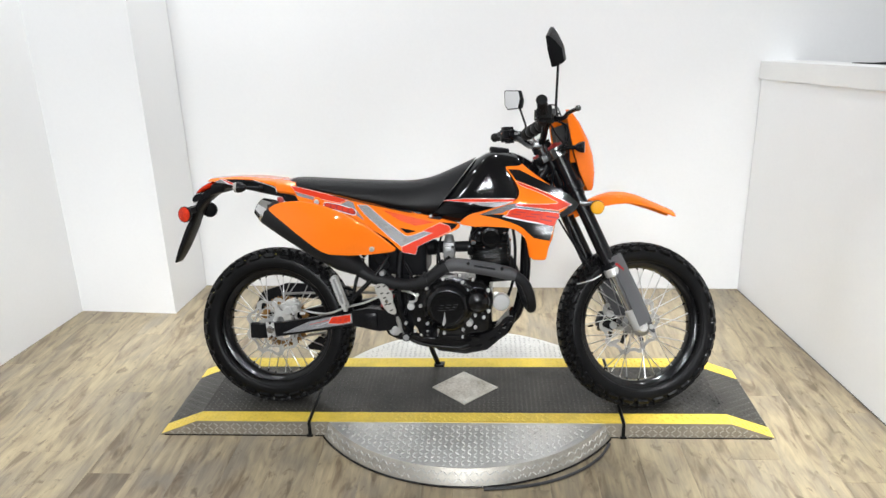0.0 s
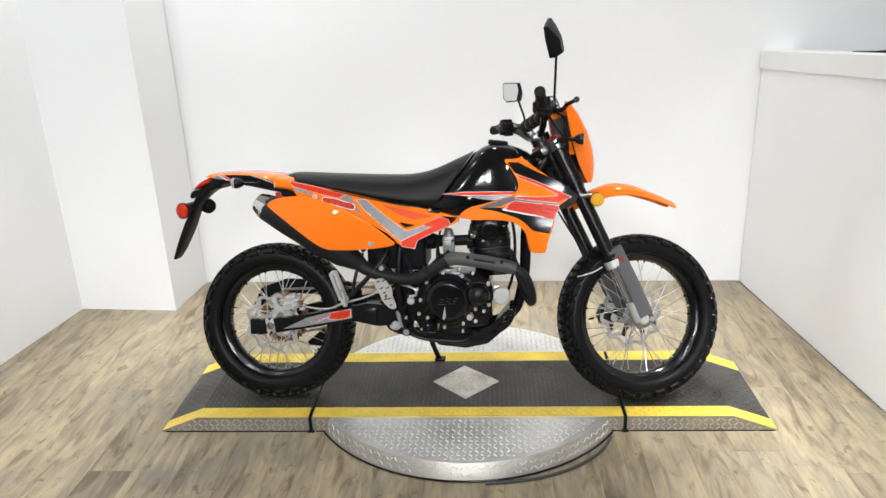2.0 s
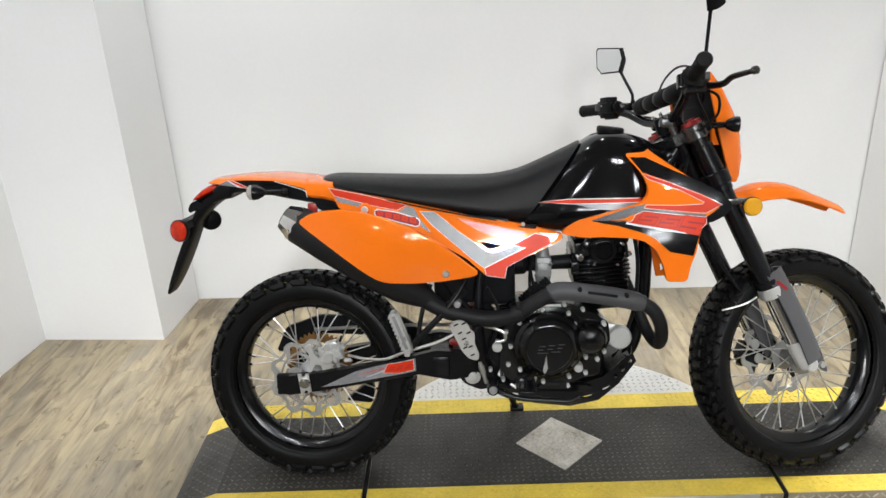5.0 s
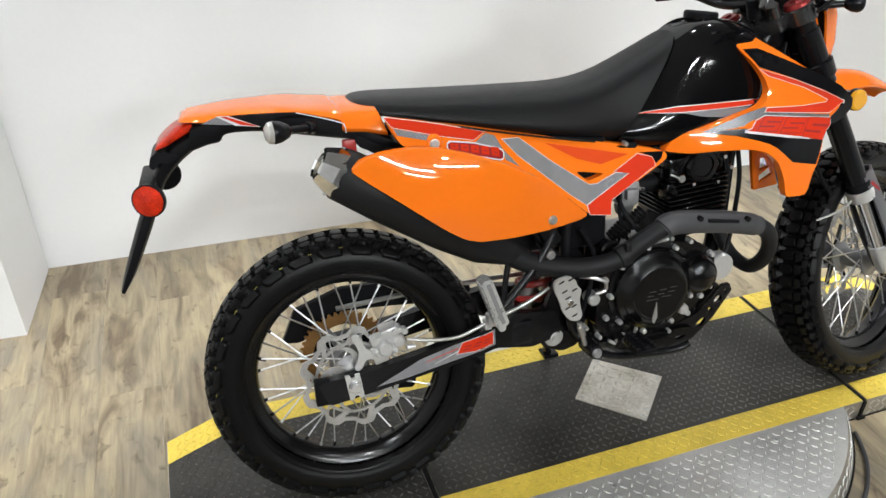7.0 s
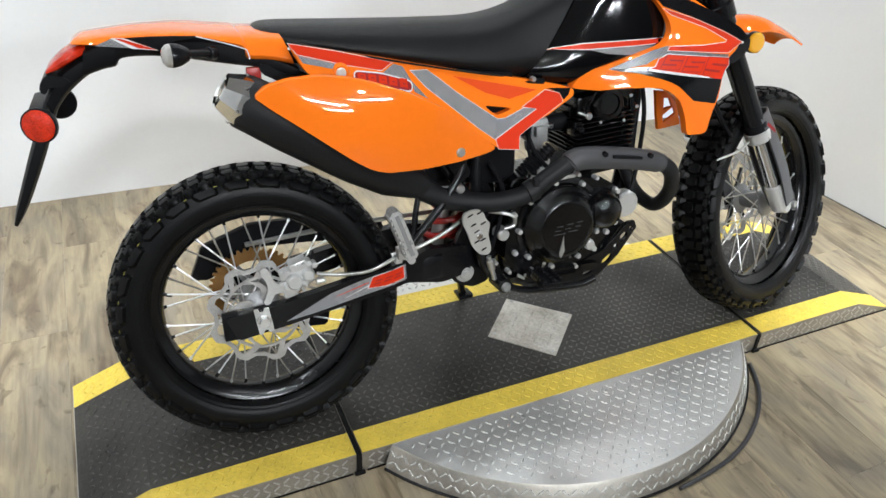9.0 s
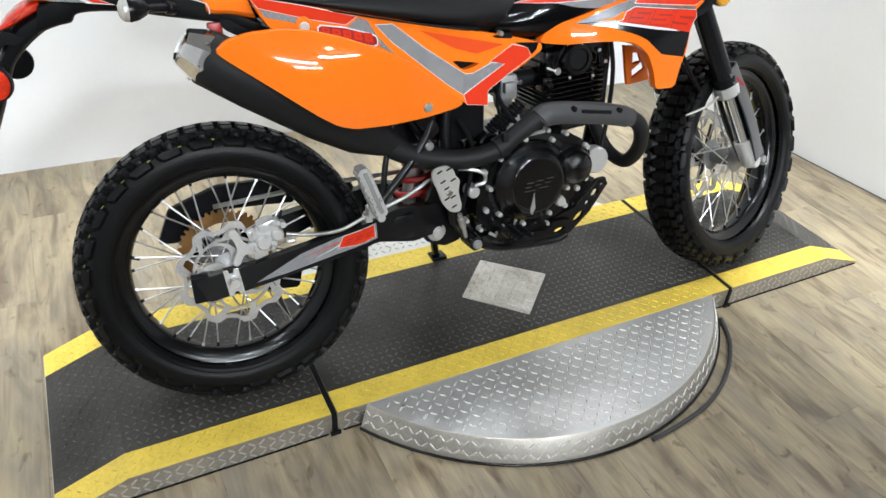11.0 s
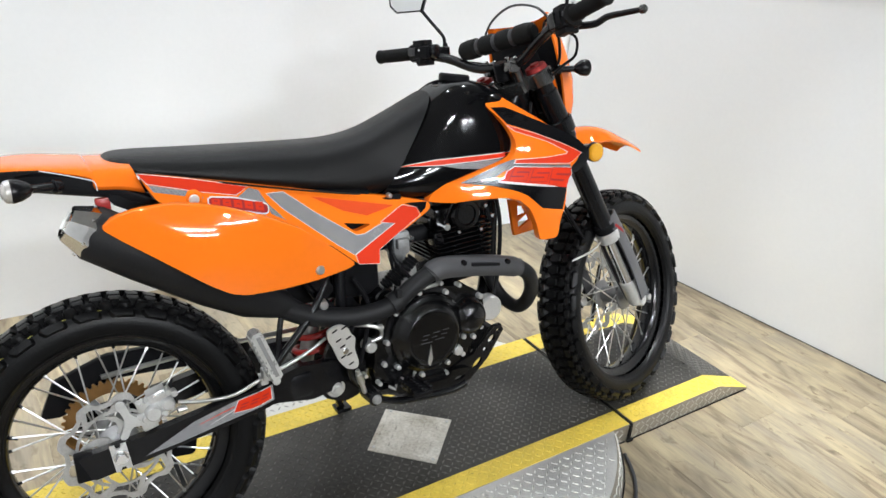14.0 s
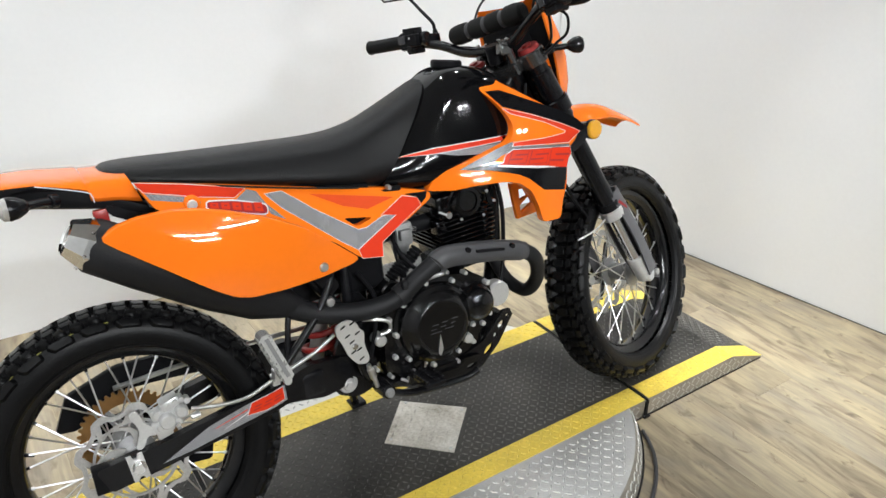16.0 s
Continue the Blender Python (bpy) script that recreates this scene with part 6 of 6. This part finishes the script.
for x, z in ((0.62, 0.345), (0.628, 0.3)):
    part("piston_cover", rod((x, 0.052, z), (x, 0.066, z), 0.015, 0.016, 18, 0.002), SILVER, front_cal, xf=FRONT)

FEN = [(0.44, 0.748, 0.052, 0.03), (0.52, 0.788, 0.06, 0.038), (0.59, 0.809, 0.067, 0.042), (0.67, 0.803, 0.07, 0.036), (0.755, 0.77, 0.062, 0.026), (0.82, 0.742, 0.05, 0.022), (0.836, 0.733, 0.044, 0.018)]
ctr = spline([Vector((a, b, 0)) for a, b, _, _ in FEN], 6)
oth = spline([Vector((c, d, 0)) for _, _, c, d in FEN], 6)
rings = []
for c, o in zip(ctr, oth):
    ring = []
    for k in range(13):
        u = -1 + 2 * k / 12
        ring.append((c.x, u * o.x, c.y - o.y * abs(u) ** 2.5))
    for k in range(12, -1, -1):
        u = -1 + 2 * k / 12
        ring.append((c.x, u * o.x * 0.97, c.y - 0.005 - o.y * abs(u) ** 2.5))
    rings.append(ring)
part("front_fender", skin(rings), ORANGE, bike, "high orange front fender", xf=STEER @ Matrix.Translation((0, 0.008, 0)))
def horn(z, th):
    """The rise of the surround's upper edge towards its corners."""
    return max(0, (z - 1.05) / 0.039) * (0.02 if th < 0 else 0.004) * abs(math.sin(th)) ** 1.5


mask, liner = [], []
for z, xb, xf_, w in ((1.089, 0.388, 0.422, 0.096), (1.06, 0.392, 0.46, 0.106), (1.0, 0.402, 0.496, 0.112), (0.94, 0.415, 0.514, 0.113), (0.88, 0.437, 0.522, 0.1), (0.83, 0.468, 0.517, 0.078), (0.812, 0.484, 0.51, 0.062)):
    ring = []
    for k in range(25):
        th = math.pi * (-0.5 + k / 24)
        ring.append((xb + (xf_ - xb) * abs(math.cos(th)) ** 0.55, w * math.sin(th), z + horn(z, th)))
    for k in range(24, -1, -1):
        th = math.pi * (-0.5 + k / 24)
        ring.append((xb - 0.001 + (xf_ - xb - 0.005) * abs(math.cos(th)) ** 0.55, (w - 0.005) * math.sin(th), z + horn(z, th)))
    mask.append(ring)
    liner.append([(xb + d, s * (w - 0.008), z) for d, s in ((0.004, -1), (0.002, -0.8), (0.002, 0.8), (0.004, 1), (0.014, 0.9), (0.014, -0.9))])
MASK = Matrix.Translation((0, 0.017, 0)) @ Matrix.Translation(HEAD) @ Matrix.Rotation(radians(18), 4, AXIS) @ Matrix.Translation(-HEAD)
hl = part("headlight_mask", skin(mask), ORANGE, bike, "orange headlight surround", xf=MASK)
part("mask_liner", skin(liner[1:-1]), BLACKPLASTIC, hl, "black inner side of the headlight surround", xf=MASK)
part("headlight_back", joined(box((0.4, -0.06, 0.86), (0.46, 0.06, 1.04), 0.02, 3)), BLACKPLASTIC, hl, "black headlight housing", xf=MASK)
part("mask_bracket", box((0.405, -0.088, 0.915), (0.465, -0.078, 0.965), 0.004), ORANGE, hl, xf=MASK)
signal((0.4, -0.1, 0.982), (0.462, -0.13, 0.985), (1, -0.1, 0), 0.15)
signal((0.4, 0.1, 0.982), (0.462, 0.13, 0.985), (1, 0.1, 0), 0.15)

# handlebar and its fittings
GL, GR = Vector((0.141, 0.351, 1.008)), Vector((0.308, -0.369, 1.147))
BAR = [GL, (0.183, 0.25, 1.018), (0.24, 0.155, 1.006), (0.285, 0.075, 0.982), (0.318, -0.045, 0.998), (0.33, -0.115, 1.05), (0.322, -0.2, 1.095), GR]
bar = part("handlebar", tube(BAR, 0.0125, 14), BLACKPAINT, bike, "black handlebar")
for e, name in ((GL, "left"), (GR, "right")):
    inn = Vector(BAR[1]) if name == "left" else Vector(BAR[6])
    d = (inn - e).normalized()
    ribs = []
    for k in range(24):
        a = 0.004 + 0.0047 * k
        ribs += [(0.0165, a), (0.0178, a + 0.0012), (0.0178, a + 0.0032), (0.0165, a + 0.0045)]
    part("grip", revolve([(0.0, -0.004), (0.016, -0.004), (0.019, -0.001), (0.019, 0.003)] + ribs + [(0.021, 0.118), (0.024, 0.12), (0.024, 0.125), (0.016, 0.126)], e - d * 0.004, inn, 22), GRIP, bar, "ribbed black rubber grip")
    c = e + d * 0.145
    sb = part("switch_block", joined(box((-0.03, -0.022, -0.02), (0.02, 0.022, 0.024), 0.006, 2, along(c, c + d)), box((-0.034, -0.016, -0.012), (0.026, 0.016, 0.04), 0.006, 2, along(c, c + d)), rod(c + d * 0.022, c + d * 0.034, 0.022, 0.02, 18, 0.003)), BLACKPLASTIC, bar, "black switch housing")
    m = along(c, c + d)
    for lo, hi, mt in (((-0.036, -0.03, 0.006), (-0.012, -0.012, 0.02), GRIP), ((-0.042, -0.006, -0.014), (-0.028, 0.014, 0.004), GUARDGREY), ((-0.01, -0.034, -0.012), (0.014, -0.02, 0.03), BLACKPLASTIC), ((0.012, -0.018, 0.004), (0.032, 0.016, 0.026), BLACKPAINT), ((-0.028, 0.016, -0.006), (0.012, 0.032, 0.03), BLACKPLASTIC)):
        part("switch", box(lo, hi, 0.003, 2, m), mt, sb)
    for px, py, pz in ((-0.036, 0.006, 0.024), (0.02, -0.024, 0.02), (-0.014, 0.028, -0.01)):
        part("switch_screw", rod(m @ Vector((px, py, pz)), m @ Vector((px * 1.15, py * 1.15, pz)), 0.0028, seg=8), CHROME, sb)
    for k in range(4):
        q = c + d * (0.03 - 0.014 * k) + Vector((-0.016, -0.004, 0.018 - 0.012 * (k % 2)))
        part("switch_button", box((-0.006, -0.005, -0.004), (0.004, 0.005, 0.006), 0.0015, 1, Matrix.Translation(q)), GUARDGREY if k % 2 else GRIP, sb)
    part("switch_screw", rod(c + Vector((0.0, -0.012, -0.026)), c + Vector((0.0, -0.012, -0.03)), 0.003, seg=8), CHROME, sb)
    part("lever_perch", joined(rod(e + d * 0.17, e + d * 0.2, 0.019, seg=18, edge=0.003), box((-0.012, -0.012, -0.012), (0.045, 0.012, 0.012), 0.005, 2, Matrix.Translation(e + d * 0.185))), BLACKPAINT, bar)
part("brake_lever", tube([(0.355, -0.185, 1.088), (0.376, -0.22, 1.088), (0.391, -0.25, 1.092), (0.401, -0.275, 1.106), (0.412, -0.31, 1.113), (0.425, -0.355, 1.12)], (0.0095, 0.0062), 12), BLACKPAINT, bar, "black brake lever")
part("lever_ball", rod((0.4235, -0.351, 1.12), (0.428, -0.367, 1.122), 0.0098, 0.0098, 16, 0.004), DARKSTEEL, bar, "polished ball end of the brake lever")
part("clutch_lever", joined(tube([(0.235, 0.19, 1.025), (0.25, 0.25, 1.02), (0.24, 0.32, 1.01)], (0.008, 0.0055), 10)), BLACKPAINT, bar, "black clutch lever")
part("brake_reservoir", joined(box((0.335, -0.185, 1.075), (0.375, -0.145, 1.102), 0.006), box((0.332, -0.188, 1.1), (0.378, -0.142, 1.108), 0.003)), BLACKPLASTIC, bar, "black brake fluid reservoir")
PA, PB = Vector((0.268, 0.118, 1.024)), Vector((0.335, -0.092, 1.075))
pad = part("bar_pad", revolve([(0.0, -0.006), (0.016, -0.006), (0.023, 0.002), (0.0255, 0.02), (0.025, 0.047), (0.022, 0.05), (0.0205, 0.052), (0.0205, 0.062), (0.022, 0.064), (0.0245, 0.069), (0.0245, 0.1), (0.022, 0.105), (0.0205, 0.107), (0.0205, 0.117), (0.022, 0.119), (0.0245, 0.124), (0.0245, 0.155), (0.022, 0.16), (0.0205, 0.162), (0.0205, 0.172), (0.022, 0.174), (0.0255, 0.18), (0.026, 0.208), (0.023, 0.224), (0.016, 0.23), (0.0, 0.23)], PA, PB, 28), GRIP, bar, "segmented black foam bar pad")
for a in (0.053, 0.108, 0.163):
    part("pad_strap", revolve([(0.0209, a - 0.001), (0.0214, a), (0.0214, a + 0.009), (0.0209, a + 0.01)], PA, PB, 28, False), GUARDGREY, pad, "grey strap round the bar pad")
stem = leg(0.0, 0)
part("stem_nut", joined(rod(stem - UP * 0.004, stem + UP * 0.006, 0.021, 0.021, 24, 0.002), rod(stem + UP * 0.006, stem + UP * 0.02, 0.0155, 0.0145, 6, 0.002)), STEEL, fork, "steel steering stem nut", xf=FORKX)
for y, z in ((0.045, 0.955), (-0.045, 0.97)):
    riser = part("bar_clamp", joined(rod((0.338, y, z - 0.03), (0.304, y, z + 0.04), 0.0125, 0.0125, 18, 0.003), box((0.288, y - 0.013, z + 0.006), (0.326, y + 0.013, z + 0.034), 0.007, 3)), DARKSTEEL, bar, "dark steel handlebar clamp")
    for d in (-0.011, 0.013):
        part("clamp_bolt", rod((0.308 + d, y, z + 0.028), (0.3 + d, y, z + 0.046), 0.005, 0.0045, 8, 0.001), CHROME, riser)
part("key_switch", rod((0.315, 0.0, 0.955), (0.3, 0.0, 1.0), 0.02, 0.019, 20, 0.003), BLACKPLASTIC, bar)
for p, d in (((0.215, 0.2, 1.03), (0, 0, 1)), ((0.232, 0.175, 1.03), (0, 0, 1)), ((0.335, -0.15, 1.112), (0, 0, 1)), ((0.365, -0.172, 1.112), (0, 0, 1))):
    p = Vector(p)
    part("clamp_screw", rod(p - Vector(d) * 0.008, p + Vector(d) * 0.004, 0.0045, 0.004, 8, 0.001), CHROME, bar)
part("mirror_nut", rod((0.268, 0.204, 1.012), (0.268, 0.207, 1.03), 0.0095, 0.009, 6), CHROME, bar, "bright mirror lock nut")
part("mirror_nut", rod((0.362, -0.17, 1.105), (0.3635, -0.173, 1.122), 0.0085, 0.008, 6), CHROME, bar, "bright mirror lock nut")
cables = (
    [(0.335, -0.18, 1.09), (0.37, -0.15, 1.03), (0.4, -0.1, 0.99), (0.4, -0.02, 0.93), (0.35, -0.03, 0.86)],
    [(0.25, 0.17, 1.0), (0.32, 0.1, 0.99), (0.38, 0.04, 0.97), (0.4, 0.0, 0.9), (0.38, -0.02, 0.8)],
    [(0.31, -0.17, 1.1), (0.36, -0.1, 1.09), (0.41, -0.02, 1.05), (0.4, 0.05, 0.95), (0.36, 0.06, 0.85)],
    [(0.37, -0.15, 1.08), (0.405, -0.165, 1.06), (0.41, -0.16, 1.02), (0.4, -0.13, 0.995), (0.375, -0.115, 0.97)],
    [(0.37, -0.04, 0.9), (0.36, -0.05, 0.78), (0.42, -0.06, 0.66), (0.49, -0.08, 0.56), (0.55, -0.06, 0.5)],
)
for pts in cables:
    part("control_cable", tube(pts, 0.0036, 8), BLACKPLASTIC, bar, "black control cable")
part("clutch_cable", tube([(0.31, 0.09, 1.05), (0.325, 0.07, 1.1), (0.35, 0.02, 1.135), (0.375, -0.05, 1.13), (0.39, -0.1, 1.09)], 0.003, 8), GUARDGREY, bar, "thin grey cable arched over the bar")


def mirror(base, bend, centre, face, up, parent, w=0.06, h=0.042):
    """A six-sided mirror on a bent stem, its glass towards face."""
    base, bend, centre, face, up = (Vector(v) for v in (base, bend, centre, face, up))
    face.normalize()
    right = up.cross(face).normalized()
    up = face.cross(right).normalized()
    shape = [(-0.95, -0.55), (-0.6, -1.0), (0.75, -0.9), (1.0, 0.1), (0.8, 0.85), (-0.85, 0.95), (-1.0, 0.8)]
    rings = []
    for k, s, o in ((0.012, 0.97, 0), (0.01, 1.0, 0), (0.0, 1.0, 0), (-0.014, 0.8, -0.17), (-0.03, 0.42, -0.42)):
        rings.append([centre + face * k + right * (x * w * s) + up * ((y * s + o) * h) for x, y in shape])
    ob = part("mirror", joined(skin(rings), tube([base, base.lerp(bend, 0.6), bend, bend.lerp(centre - face * 0.012, 0.35), centre - face * 0.012], 0.0045, 10), rod(base, base + (bend - base).normalized() * 0.028, 0.0085, 0.0065, 12, 0.002)), BLACKPLASTIC, parent, "black rear-view mirror on a stem")
    bm = bmesh.new()
    bm.faces.new([bm.verts.new(centre + face * 0.0126 + right * (x * w * 0.9) + up * (y * h * 0.9)) for x, y in shape])
    part("mirror_glass", bm, MIRROR, ob, "mirror glass", smooth=0)
    return ob


mirror((0.364, -0.17, 1.095), (0.369, -0.193, 1.262), (0.352, -0.245, 1.325), (-0.93, 0.3, -0.1), (-0.35, -0.35, 1), bar, 0.045, 0.062)
mirror((0.268, 0.205, 1.018), (0.266, 0.222, 1.062), (0.222, 0.33, 1.165), (-0.8, -0.6, 0.0), (0, 0, 1), bar, 0.058, 0.042)

# ---- floor ----
floor = tagged(part("floor", box((-3.5, -9.5, -0.06), (4.8, 1.5, -0.004)), BLACKPLASTIC, smooth=0), "pale oak-look vinyl plank floor", "floor", kind="structure")
PW, PL = 0.165, 1.0
rest = []
plank_meshes = {}
for i in range(-21, 30):
    x = i * PW
    shift = (i * 0.437) % 1.0
    for j in range(-11, 3):
        y = (j + shift) * PL
        near = -2.5 < x < 1.95 and y > -2.3 and y < 1.3
        if not near:
            if y < 1.3 and y > -9.5:
                rest.append(box((x + 0.0006, y + 0.0006, -0.005), (x + PW - 0.0006, min(y + PL - 0.0006, 1.42), 0.0)))
            continue
        run = min(PL, 1.42 - y)
        if run < 0.05:
            continue
        key = round(run, 3)
        if key not in plank_meshes:
            bm = box((0.0002, 0.0002, -0.005), (PW - 0.0002, run - 0.0002, 0.0), 0.0003, 1)
            plank_meshes[key] = bpy.data.meshes.new("plank")
            bm.to_mesh(plank_meshes[key])
            bm.free()
            plank_meshes[key].materials.append(PLANK)
        ob = new("plank", plank_meshes[key])
        ob.location = (x, y, 0)
        ob.parent = floor
tagged(part("far_planks", joined(*rest), PLANK, floor, smooth=0), kind="stuff")
